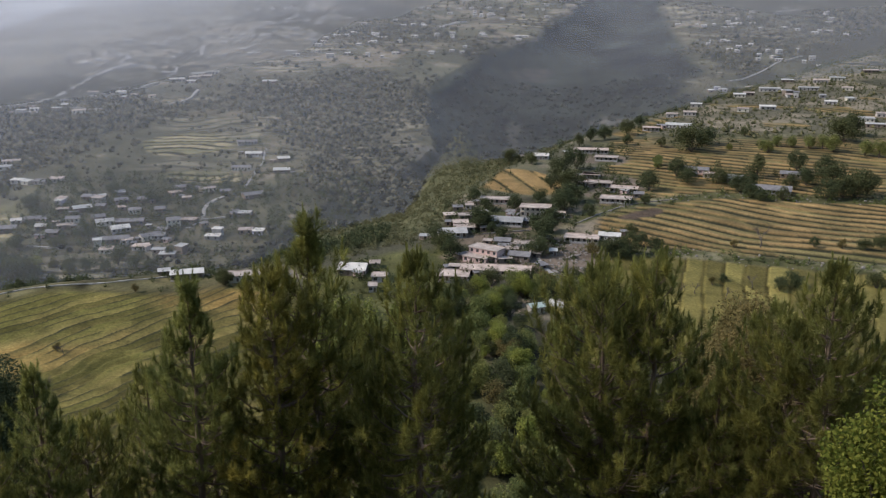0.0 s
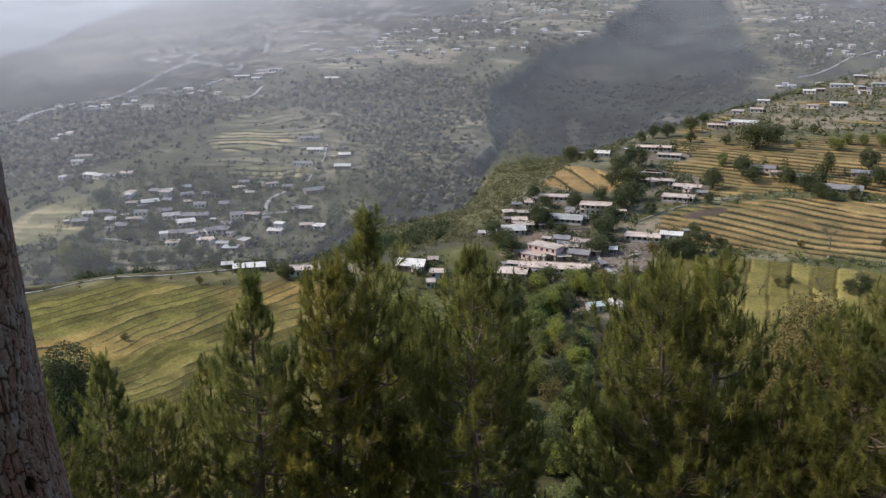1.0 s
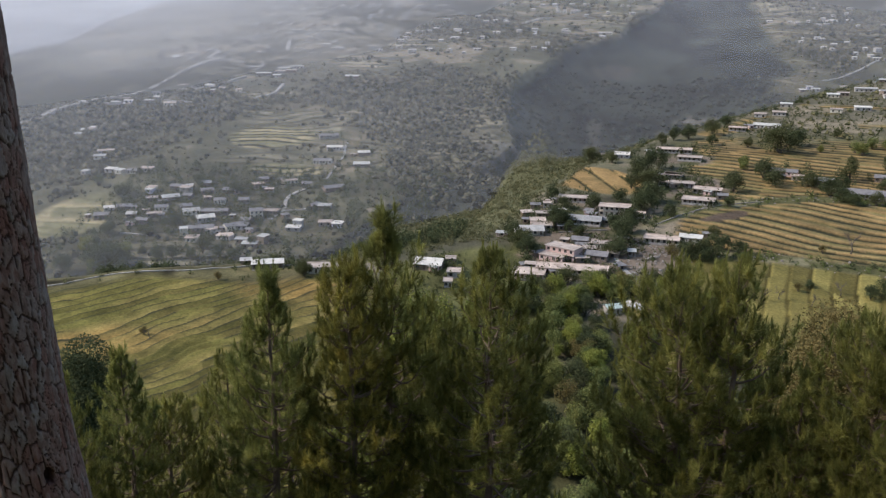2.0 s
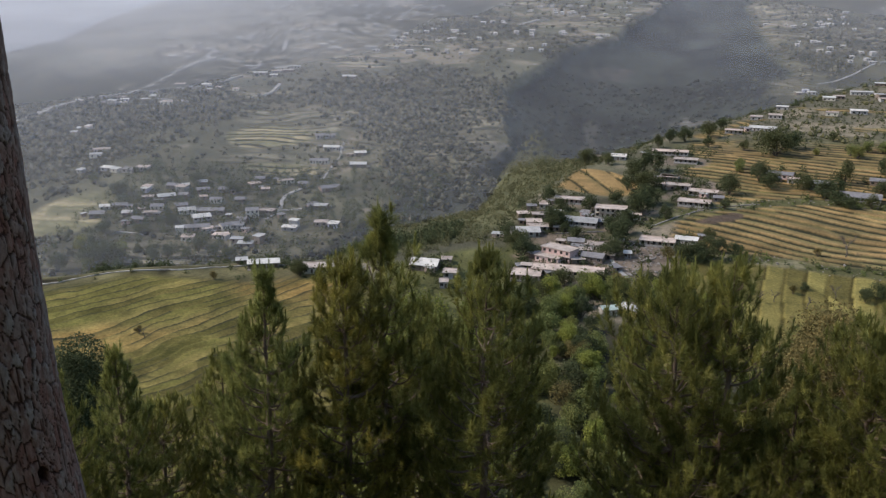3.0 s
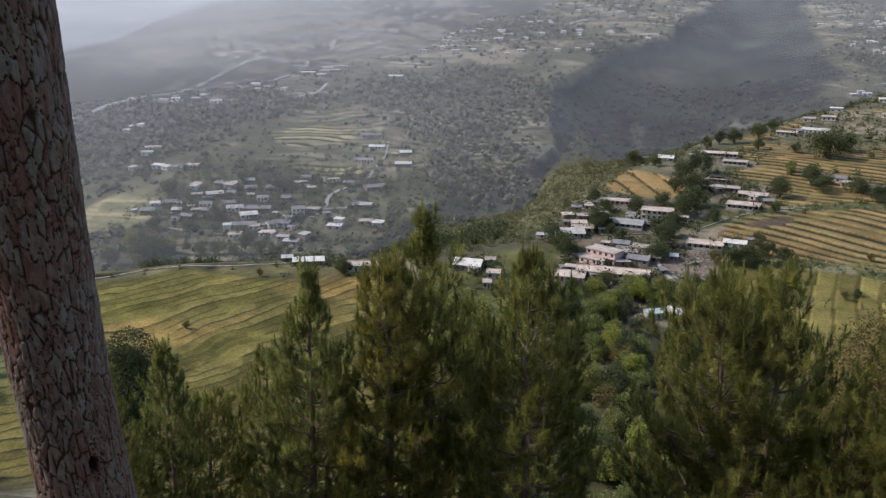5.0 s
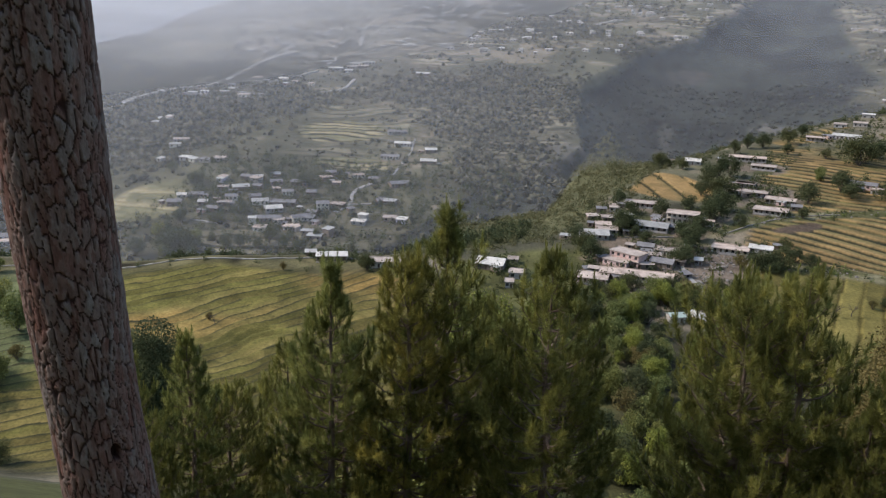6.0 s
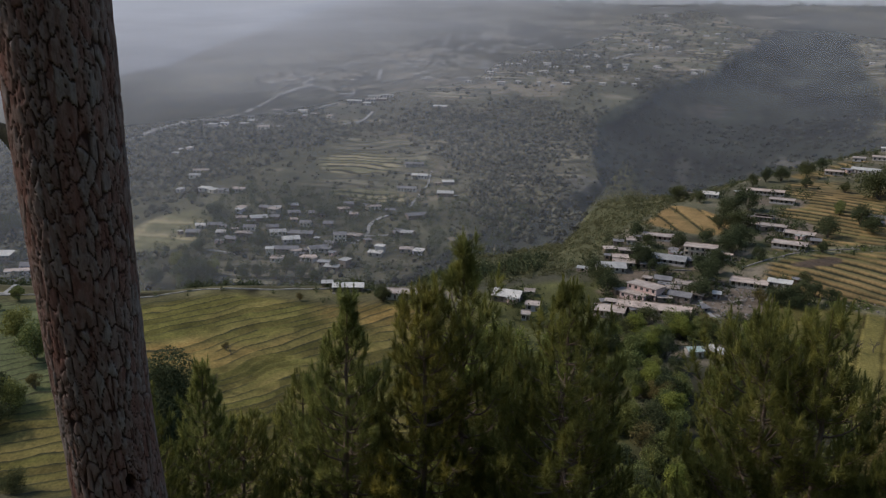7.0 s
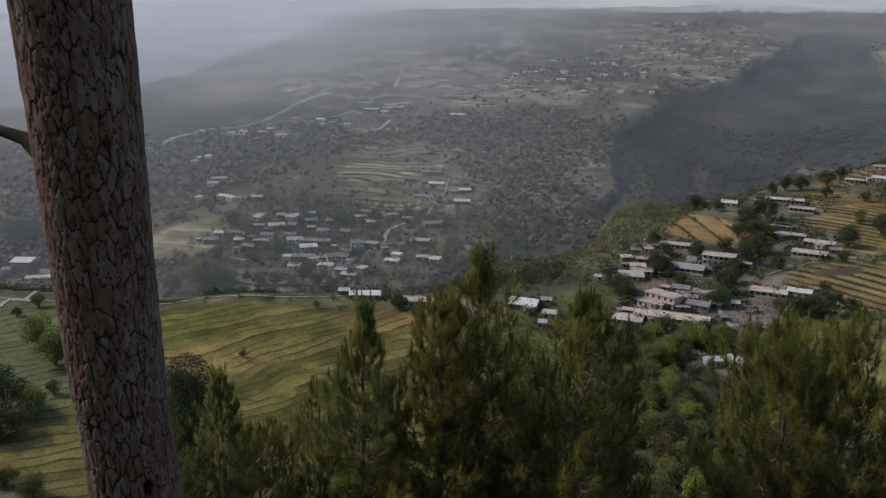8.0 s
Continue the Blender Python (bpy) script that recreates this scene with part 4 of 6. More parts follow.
def hut(x, y, yaw, wide, deep, tall=3.0, roof=TIN, wall=WHITE_WALL):
    """A small far-off house: walls, roof slab, door and window openings set back in the front."""
    z = min(ground_at(x - wide / 3, y), ground_at(x + wide / 3, y))
    words = f"small {wall.name.split('_')[0]} hillside house under a {roof.name.replace('_', ' ')} roof"
    ob = empty("cottage", pose(x, y, z, 0, 0, yaw), words, "house", "far hillside houses")
    h = deep / 2
    n = max(1, int(wide / 3.5))
    holes = [(-wide / 2 + (i + 0.5) * wide / n - 0.7, -wide / 2 + (i + 0.5) * wide / n + 0.7, 0.6, 2.1) for i in range(n)]
    bits = pierced_wall(wide, tall, 2.5, holes, -h)
    bits += [box_bits(-wide / 2, wide / 2, h - 0.3, h, -2.5, tall), box_bits(-wide / 2, -wide / 2 + 0.3, -h + 0.3, h - 0.3, -2.5, tall), box_bits(wide / 2 - 0.3, wide / 2, -h + 0.3, h - 0.3, -2.5, tall)]
    under("wall", mesh_of("wall", *joined(bits), wall), ob)
    v = [(-wide / 2 - 0.5, -h - 0.6, tall - 0.05), (wide / 2 + 0.5, -h - 0.6, tall - 0.05), (wide / 2 + 0.5, h + 0.4, tall + 0.12 * deep), (-wide / 2 - 0.5, h + 0.4, tall + 0.12 * deep)]
    under("roof", mesh_of("roof", v + [(p[0], p[1], p[2] + 0.15) for p in v], [(0, 3, 2, 1), (4, 5, 6, 7), (0, 1, 5, 4), (1, 2, 6, 5), (2, 3, 7, 6), (3, 0, 4, 7)], roof), ob)
    for a, b, lo, hi in holes:
        under("window", box_mesh("window", a, b, -h + 0.2, -h + 0.24, lo, hi, GLASS_DARK), ob)
    return ob


# -- houses --
house(109.5, 613.6, -12, 24.6, 8, 1, "flat", WHITE_WALL, veranda=True)
house(116.4, 589.5, -15, 15.6, 7, 1, "flat", WHITE_WALL, veranda=True)
house(98.0, 542.7, -18, 11.0, 6, 1, "flat", WHITE_WALL)
house(100.0, 522.3, -15, 14.6, 7, 1, "flat", LILAC_WALL, veranda=True)
house(88.4, 524.2, -8, 6.2, 6, 1, "flat", WHITE_WALL)
house(172.0, 690.7, -17, 13.1, 7, 1, "flat", WHITE_WALL, veranda=True)
house(197.1, 699.3, -27, 20.7, 7, 1, "tin", WHITE_WALL)
house(71.5, 601.6, -13, 10.3, 7, 1, "tin", WHITE_WALL)
house(60.6, 637.5, -4, 6.1, 6, 1, "flat", WHITE_WALL)
house(-120.3, 375.4, 16, 14.7, 5, 1, "shed", MUD_WALL, veranda=True)
house(-88.6, 371.5, 14, 22.0, 8, 1, "flat", CREAM_WALL)
house(-42.0, 377.7, -9, 12.8, 10, 1, "tin", MUD_WALL)
house(-29.1, 366.5, -0, 6.7, 6, 1, "flat", WHITE_WALL)
house(-31.3, 354.2, 4, 3.5, 5, 1, "flat", WHITE_WALL)
house(-250.8, 601.7, 27, 12.6, 8, 1, "grey", CREAM_WALL)
house(-232.8, 605.1, 8, 19.6, 8, 1, "slate", MUD_WALL)
house(-235.8, 591.1, 33, 13.0, 9, 1, "tin", WHITE_WALL)
house(-232.1, 571.9, 16, 18.7, 8, 1, "slate", MUD_WALL)
house(-209.7, 580.5, 40, 15.4, 8, 1, "slate", CREAM_WALL)
house(-209.1, 562.7, 21, 7.8, 7, 1, "flat", LILAC_WALL)
house(-200.7, 604.4, 22, 9.6, 8, 2, "slate", CREAM_WALL)
house(-191.8, 614.6, -10, 11.8, 8, 1, "flat", MUD_WALL)
house(-276.9, 625.4, 34, 13.2, 8, 1, "tin", MUD_WALL)
house(-290.2, 621.2, 20, 8.8, 7, 1, "flat", MUD_WALL)
house(-279.7, 648.3, -4, 10.6, 7, 1, "slate", MUD_WALL)
house(-260.2, 660.0, 25, 7.6, 7, 1, "grey", MUD_WALL)
house(-253.7, 644.2, 27, 9.7, 7, 1, "slate", MUD_WALL)
house(-218.5, 667.7, 43, 9.0, 7, 1, "flat", MUD_WALL)
house(-206.1, 657.8, 15, 6.7, 6, 1, "flat", MUD_WALL)
house(-314.2, 586.5, 15, 10.7, 8, 1, "slate", MUD_WALL)
house(-291.3, 587.7, 14, 7.1, 7, 1, "grey", MUD_WALL)
house(-274.9, 589.7, 23, 10.5, 7, 1, "flat", MUD_WALL)
house(-218.4, 679.9, 31, 9.2, 7, 1, "slate", MUD_WALL)
house(-195.3, 680.9, 32, 12.9, 7, 1, "flat", CREAM_WALL)
house(-191.3, 813.7, 21, 18.2, 7, 1, "slate", WHITE_WALL)
house(-177.2, 778.0, 0, 15.3, 7, 1, "tin", WHITE_WALL)
house(-179.8, 737.5, 4, 16.6, 7, 1, "slate", CREAM_WALL)
house(-146.7, 761.7, 19, 10.6, 7, 1, "tin", MUD_WALL)
house(-142.6, 730.0, 10, 14.3, 8, 1, "tin", MUD_WALL)
house(-155.4, 669.5, 36, 17.0, 8, 1, "slate", MUD_WALL)
house(-153.0, 630.6, -2, 9.8, 7, 1, "tin", MUD_WALL)
house(-216.5, 1061.1, -4, 17.6, 8, 1, "tin", MUD_WALL)
house(118.1, 494.1, -11, 5.6, 5, 1, "slate", MUD_WALL)
house(-236.7, 626.7, 7, 8.6, 7, 1, "slate", CREAM_WALL)
house(-258.5, 609.8, 32, 9.3, 7, 1, "slate", MUD_WALL)
house(-274.7, 603.1, 13, 9.3, 7, 1, "slate", CREAM_WALL)
house(-303.7, 602.4, 16, 10.9, 7, 1, "slate", MUD_WALL)
house(-218.9, 632.0, 17, 8.6, 7, 1, "slate", MUD_WALL)
house(-237.7, 649.5, 17, 9.6, 7, 1, "slate", MUD_WALL)
house(-264.3, 631.0, -4, 7.4, 6, 1, "slate", MUD_WALL)
house(-204.3, 591.9, -14, 8.1, 7, 1, "slate", MUD_WALL)
house(-315.4, 600.4, 23, 7.3, 6, 1, "tin", WHITE_WALL)
house(-278.2, 577.3, -3, 9.0, 7, 1, "slate", MUD_WALL)
house(-258.8, 584.2, -6, 7.6, 6, 1, "slate", MUD_WALL)
house(-179.1, 675.7, 15, 8.2, 6, 1, "slate", MUD_WALL)
house(-161.6, 630.1, 33, 6.3, 6, 1, "slate", MUD_WALL)
house(16.1, 482.1, -2, 5.3, 5, 1, "flat", WHITE_WALL)
house(12.5, 461.7, 7, 7.0, 6, 1, "flat", MUD_WALL)
house(9.7, 449.0, 3, 8.1, 6, 1, "flat", PINK_WALL, veranda=True)
house(11.7, 440.8, 3, 10.4, 7, 1, "flat", CREAM_WALL, veranda=True)
house(4.8, 432.3, 5, 15.0, 8, 1, "grey", CREAM_WALL, veranda=True)
house(21.7, 394.5, -35, 16.0, 8, 2, "flat", PINK_WALL)
house(16.8, 390.4, -30, 12.6, 7, 1, "flat", PINK_WALL)
house(29.8, 372.6, -8, 22.0, 8, 1, "flat", PINK_WALL, veranda=True)
house(5.0, 367.2, -7, 13.9, 8, 1, "flat", PINK_WALL, veranda=True)
house(13.8, 375.1, -6, 10.5, 7, 1, "flat", MUD_WALL, veranda=True)
house(40.5, 408.7, -19, 10.3, 7, 1, "flat", CREAM_WALL)
house(30.8, 414.4, -13, 8.1, 6, 1, "slate", MUD_WALL)
house(37.5, 391.5, -18, 10.4, 7, 1, "slate", MUD_WALL)
house(35.4, 449.5, -14, 18.1, 8, 1, "grey", WHITE_WALL, veranda=True)
house(52.9, 464.4, -11, 16.8, 8, 2, "flat", CREAM_WALL, veranda=True)
house(66.6, 458.6, -7, 4.2, 4, 1, "flat", WHITE_WALL)
house(31.4, 493.2, -9, 17.0, 6, 1, "flat", PINK_WALL, veranda=True)
house(71.8, 416.2, -16, 17.0, 7, 1, "flat", CREAM_WALL, veranda=True)
house(86.2, 417.4, -17, 10.7, 6, 1, "tin", WHITE_WALL)
house(54.4, 396.4, -6, 3.4, 3, 1, "shed", WHITE_WALL)
house(38.6, 328.0, 19, 6.1, 5, 1, "mint", WHITE_WALL)
house(48.6, 328.8, -45, 8.5, 6, 1, "tin", YELLOW_WALL)
house(102.7, 485.2, -18, 17.7, 8, 1, "flat", WHITE_WALL, veranda=True)
house(112.1, 507.7, -18, 16.4, 7, 1, "flat", MUD_WALL, veranda=True)
house(97.7, 542.8, -18, 11.0, 6, 1, "flat", WHITE_WALL, veranda=True)
house(100.0, 522.3, -15, 13.9, 7, 1, "flat", LILAC_WALL, veranda=True)
house(169.1, 550.4, -26, 15.7, 7, 1, "slate", PINK_WALL)
house(173.9, 539.1, -20, 7.0, 5, 1, "flat", WHITE_WALL)
house(185.2, 528.3, -33, 13.8, 7, 1, "grey", MUD_WALL, veranda=True)
house(200.1, 499.1, -23, 22.1, 9, 1, "slate", BLUE_WALL, veranda=True)
house(226.8, 534.3, -22, 15.1, 7, 1, "slate", MUD_WALL)
house(-431.2, 518.5, 15, 14.6, 10, 2, "shed", MUD_WALL)
house(-402.6, 508.6, 22, 9.1, 8, 1, "slate", LILAC_WALL)
house(-402.0, 498.0, 31, 17.8, 8, 1, "flat", WHITE_WALL)
house(-435.9, 508.2, 0, 7.2, 7, 1, "slate", WHITE_WALL)
# -- end houses --


FAR_BITS = {"wall": [], "roof": [], "opening": []}


def far_house(x, y, yaw, wide, deep, tall):
    """A house high on the far slope, kept for the joined far hamlets: walls, a sloping roof with eaves, dark openings."""
    z = min(ground_at(x - wide / 3, y), ground_at(x + wide / 3, y))
    turn = np.array(pose(x, y, z, 0, 0, yaw))
    h = deep / 2
    r = [(-wide / 2 - 0.5, -h - 0.6, tall - 0.05), (wide / 2 + 0.5, -h - 0.6, tall - 0.05), (wide / 2 + 0.5, h + 0.4, tall + 0.12 * deep), (-wide / 2 - 0.5, h + 0.4, tall + 0.12 * deep)]
    roof = (np.array(r + [(p[0], p[1], p[2] + 0.15) for p in r]), np.array([(0, 3, 2, 1), (4, 5, 6, 7), (0, 1, 5, 4), (1, 2, 6, 5), (2, 3, 7, 6), (3, 0, 4, 7)]))
    n = max(1, int(wide / 3.5))
    holes = [box_bits(-wide / 2 + (i + 0.5) * wide / n - 0.8, -wide / 2 + (i + 0.5) * wide / n + 0.8, -h - 0.03, -h + 0.1, 0.5, 2.1) for i in range(n)]
    for kind, bits in (("wall", [box_bits(-wide / 2, wide / 2, -h, h, -2.5, tall)]), ("roof", [roof]), ("opening", holes)):
        for v, f in bits:
            FAR_BITS[kind].append((np.c_[np.asarray(v, float), np.ones(len(v))] @ turn.T[:, :3], f))


def hamlet(x, y, count, spread_x, spread_y, seed, least=5.0, most=11.0):
    rng = np.random.default_rng(seed)
    for _ in range(count):
        a, b = x + rng.normal() * spread_x, y + rng.normal() * spread_y
        yaw, wide, deep, tall = rng.normal() * 14 - 4, rng.uniform(least, most), rng.uniform(4.5, 7.0), rng.choice((2.8, 3.0, 5.4), p=(0.45, 0.35, 0.2))
        roof = (TIN, SLAB, GREY_TIN, SLATE)[rng.choice(4, p=(0.45, 0.3, 0.15, 0.1))]
        wall = (WHITE_WALL, CREAM_WALL, MUD_WALL, LILAC_WALL)[rng.choice(4, p=(0.5, 0.2, 0.2, 0.1))]
        if gorge(np.array([a]), np.array([b]))[0] > 0.08:
            continue
        if b > 1120:
            far_house(a, b, yaw, wide, deep, tall)
        else:
            hut(a, b, yaw, wide, deep, tall, roof, wall)


def outhouses():
    """Small byres and sheds that stand beside the village houses."""
    rng = np.random.default_rng(12)
    for x, y, wide in list(SPOTS):
        for _ in range(rng.integers(1, 4) if 340 < y < 500 and -10 < x < 60 else rng.integers(0, 2) if 340 < y < 500 else rng.integers(0, 2) if y > 340 else 0):
            side = rng.choice((-1, 1))
            hut(x + side * (wide / 2 + rng.uniform(2.5, 7)), y + rng.uniform(-7, 9), rng.normal() * 20 - x * 0.05, rng.uniform(2.8, 6.5), rng.uniform(2.5, 4.5), rng.uniform(2.0, 2.6),
                (SLATE, SLAB, GREY_TIN, SLATE)[rng.integers(4)], (MUD_WALL, MUD_WALL, MUD_WALL, PINK_WALL)[rng.integers(4)])


outhouses()
# -- hamlets --
hut(206, 755, -17, 9.6, 6, 3.0, SLAB, WHITE_WALL)
hut(302, 860, -17, 11.2, 7, 3.0, TIN, CREAM_WALL)
hut(314, 868, -15, 10.7, 5, 3.0, SLAB, MUD_WALL)
hut(344, 891, -13, 20.8, 6, 3.4, GREY_TIN, WHITE_WALL)
hut(302, 783, -10, 13.7, 7, 3.0, TIN, WHITE_WALL)
hut(275, 771, -23, 10.0, 5, 3.0, SLAB, CREAM_WALL)
hut(387, 953, -22, 12.6, 6, 3.0, TIN, MUD_WALL)
hut(419, 941, -20, 15.4, 7, 3.4, SLAB, WHITE_WALL)
hut(386, 894, -17, 19.9, 5, 3.0, GREY_TIN, WHITE_WALL)
hut(445, 958, -15, 15.8, 6, 3.0, TIN, CREAM_WALL)
hut(506, 1006, -13, 16.8, 7, 3.0, SLAB, MUD_WALL)
hut(243, 808, -19, 10.3, 5, 3.4, TIN, WHITE_WALL)
hut(223, 759, -16, 10.8, 6, 3.0, SLAB, WHITE_WALL)
hut(360, 715, -21, 14.2, 7, 3.0, GREY_TIN, CREAM_WALL)
hut(356, 688, -19, 15.8, 5, 3.0, TIN, MUD_WALL)
hut(385, 734, -16, 11.3, 6, 3.4, SLAB, WHITE_WALL)
hut(371, 806, -28, 10.9, 7, 3.0, TIN, WHITE_WALL)
hut(425, 889, -25, 10.7, 5, 3.0, SLAB, CREAM_WALL)
hut(-362, 1119, 12, 16.0, 6, 3.0, GREY_TIN, MUD_WALL)
hut(-340, 1087, 15, 18.6, 7, 3.4, TIN, WHITE_WALL)
hut(-320, 1096, 17, 14.0, 5, 3.0, SLAB, WHITE_WALL)
hut(-320, 1113, 20, 15.7, 6, 3.0, TIN, CREAM_WALL)
hut(-306, 1099, 5, 13.9, 7, 3.0, SLAB, MUD_WALL)
hut(-304, 1119, 8, 17.3, 5, 3.4, GREY_TIN, WHITE_WALL)
hut(-318, 1075, 12, 12.2, 6, 3.0, TIN, WHITE_WALL)
hut(-399, 921, 21, 13.7, 7, 3.0, SLAB, CREAM_WALL)
hut(-428, 932, 25, 9.8, 5, 3.0, TIN, MUD_WALL)
hut(-414, 1000, 26, 11.8, 6, 3.4, SLAB, WHITE_WALL)
hut(-697, 1408, 15, 25.6, 7, 3.0, GREY_TIN, WHITE_WALL)
hut(-639, 1351, 17, 18.2, 5, 3.0, TIN, CREAM_WALL)
hut(-623, 1386, 19, 18.6, 6, 3.0, SLAB, MUD_WALL)
hut(-687, 1429, 24, 21.5, 7, 3.4, TIN, WHITE_WALL)
hut(-385, 738, 28, 14.8, 5, 3.0, SLAB, WHITE_WALL)
hut(-383, 722, 14, 10.1, 6, 3.0, GREY_TIN, CREAM_WALL)
hamlet(-431, 1321, 4, 30, 15, 300)
hamlet(-594, 1432, 4, 35, 15, 301)
hamlet(-645, 1778, 6, 45, 25, 302)
hamlet(-827, 1830, 5, 45, 25, 303)
hamlet(-383, 1355, 4, 30, 15, 304)
hamlet(-454, 1457, 4, 30, 15, 305)
hamlet(-451, 1867, 7, 45, 25, 306)
hamlet(-322, 1613, 6, 40, 20, 307)
hamlet(-453, 931, 4, 22, 8, 308)
hamlet(-445, 963, 3, 20, 8, 309)
hamlet(-446, 809, 4, 20, 8, 310)
hamlet(-769, 1518, 4, 22, 10, 311)
hamlet(-710, 1493, 4, 22, 10, 312)
hamlet(-151, 1882, 7, 50, 25, 313)
hamlet(-40, 2245, 7, 50, 25, 314)
hamlet(-295, 2014, 7, 50, 25, 315)
hamlet(-174, 1560, 5, 35, 18, 316)
hamlet(-255, 1377, 5, 30, 15, 317)
hamlet(68, 2091, 6, 50, 25, 318)
hamlet(-389, 1009, 3, 18, 8, 319)
hamlet(-501, 1726, 5, 40, 20, 320)
hamlet(-144, 1642, 7, 30, 25, 200)
hamlet(-94, 1523, 6, 30, 20, 201)
hamlet(79, 1401, 6, 30, 18, 202)
hamlet(105, 1595, 7, 40, 25, 203)
hamlet(17, 1639, 8, 45, 25, 204)
hamlet(-291, 1342, 7, 40, 22, 205)
hamlet(-297, 1251, 5, 30, 20, 206)
hamlet(-128, 1355, 6, 35, 22, 207)
hamlet(-178, 1399, 5, 30, 20, 208)
hamlet(467, 1530, 9, 60, 20, 209)
hamlet(527, 1500, 6, 40, 20, 210)
hamlet(393, 1476, 4, 25, 15, 211)
hamlet(-48, 1682, 6, 40, 20, 212)
hamlet(-223, 1524, 6, 40, 25, 213)
hamlet(-309, 1503, 5, 40, 25, 214)
hamlet(472, 1287, 6, 40, 20, 215)
hamlet(488, 1216, 7, 45, 25, 216)
hamlet(-504, 1412, 4, 40, 25, 217)
hamlet(-496, 1242, 4, 30, 20, 218)
hamlet(-134, 1232, 3, 20, 15, 219)
hamlet(210, 1827, 5, 40, 30, 220)
hamlet(683, 1646, 6, 60, 30, 221)
hamlet(-69, 1238, 3, 20, 15, 222)
hamlet(-343, 690, 5, 18, 12, 223)
hamlet(-294, 639, 4, 15, 10, 224)
hamlet(-201, 564, 5, 14, 7, 225)
hamlet(-241, 559, 5, 18, 7, 226)
hamlet(-166, 587, 4, 14, 9, 227)
hamlet(324, 1038, 5, 25, 12, 228)
hamlet(347, 842, 6, 30, 14, 229)
hamlet(-332, 1672, 5, 45, 25, 230)
hamlet(-473, 1595, 5, 45, 25, 231)
hamlet(-219, 1254, 4, 30, 18, 232)
hamlet(-429, 1215, 5, 35, 20, 233)
hamlet(-502, 1194, 5, 30, 18, 234)
hamlet(-358, 1420, 5, 40, 20, 235)
hamlet(-4, 1382, 4, 30, 18, 236)
hamlet(160, 1669, 4, 40, 25, 237)
hamlet(39, 1275, 4, 25, 15, 238)
hamlet(377, 1830, 5, 50, 25, 239)
hamlet(436, 1362, 5, 40, 18, 240)
hamlet(660, 1444, 7, 50, 25, 241)
hamlet(603, 1631, 5, 50, 25, 242)
hamlet(-75, 1357, 5, 35, 18, 243)
hamlet(-198, 1342, 6, 35, 20, 244)
hamlet(-388, 994, 5, 30, 14, 245)
hamlet(-448, 921, 4, 25, 14, 246)
hamlet(-241, 1650, 5, 40, 25, 247)
for spot, (east, north) in enumerate(((-560, 1950), (-420, 2150), (-330, 2260), (-250, 2180), (-140, 2330), (-60, 2290), (30, 2350), (120, 2240), (190, 2340), (270, 2290), (-480, 1800), (-640, 1640))):
    hamlet(east, north, 6, 55, 28, 250 + spot, 9.0, 17.0)
# -- end hamlets --
far_top = tagged(new("far_houses", mesh_of("far_houses", *joined(FAR_BITS["wall"]), WHITE_WALL)), "scattered whitewashed houses high on the far hillside", "houses", kind="stuff")
under("roof", mesh_of("roof", *joined(FAR_BITS["roof"]), TIN), far_top)
under("opening", mesh_of("opening", *joined(FAR_BITS["opening"]), GLASS_DARK), far_top)


# ---------------------------------------------------------------- broadleaved trees
def leaf_quads(rng, at, size, tilt=0.9):
    n = len(at)
    nrm = rng.normal(size=(n, 3)) * tilt + (0, 0, 0.6)
    nrm /= np.linalg.norm(nrm, axis=1)[:, None]
    u = np.cross(nrm, rng.normal(size=(n, 3)))
    u /= np.linalg.norm(u, axis=1)[:, None] + 1e-9
    w = np.cross(nrm, u)
    s = size * rng.uniform(0.6, 1.3, n)[:, None]
    v = np.stack([at - u * s, at - w * s * 0.6 + u * s * 0.1, at + u * s, at + w * s * 0.6 - u * s * 0.1], 1).reshape(-1, 3)
    return v, np.arange(4 * n).reshape(-1, 4)


def crown_points(rng, count, tall, wide, low=0.28, lobes=11):
    """Places for leaves: on many uneven lobes, thicker outside."""
    c = rng.normal(size=(lobes, 3))
    c /= np.linalg.norm(c, axis=1)[:, None]
    c[:, 2] = np.linspace(-0.75, 1.0, lobes)
    mid, half = tall * (1 + low) / 2, tall * (1 - low) / 2
    c = c * np.array([wide * 0.31, wide * 0.31, half * 0.62]) + (0, 0, mid)
    c[:, :2] *= np.interp(np.linspace(0, 1, lobes), (0, 0.35, 1), (0.8, 1.15, 0.45))[:, None]
    r = rng.uniform(0.17, 0.29, lobes) * wide
    pick = rng.integers(0, lobes, count)
    d = rng.normal(size=(count, 3))
    d /= np.linalg.norm(d, axis=1)[:, None]
    return c[pick] + d * (r[pick] * rng.random(count) ** 0.35)[:, None] * np.array([1, 1, min(1.3, tall / wide)]), c


def broadleaf_meshes(seed, tall, wide, leaves, size, mat, low=0.28, wood=None):
    rng = np.random.default_rng(seed)
    at, lobes = crown_points(rng, leaves, tall, wide, low)
    crown = leaf_quads(rng, at, size)
    base = [tube([(0, 0, 0), (0.05 * wide * rng.normal(), 0.03 * wide * rng.normal(), tall * low), (0, 0, tall * 0.6)], (0.035 * tall, 0.026 * tall, 0.012 * tall), 7)]
    for c in lobes[:8]:
        base.append(tube([(0, 0, tall * low * 0.8), c * (0.45, 0.45, 0) + (0, 0, (tall * low + c[2]) / 2), c], (0.016 * tall, 0.011 * tall, 0.004 * tall), 5))
    return mesh_of("trunk", *joined(base), wood or TREE_WOOD, True), None, mesh_of("crown", *crown, mat)


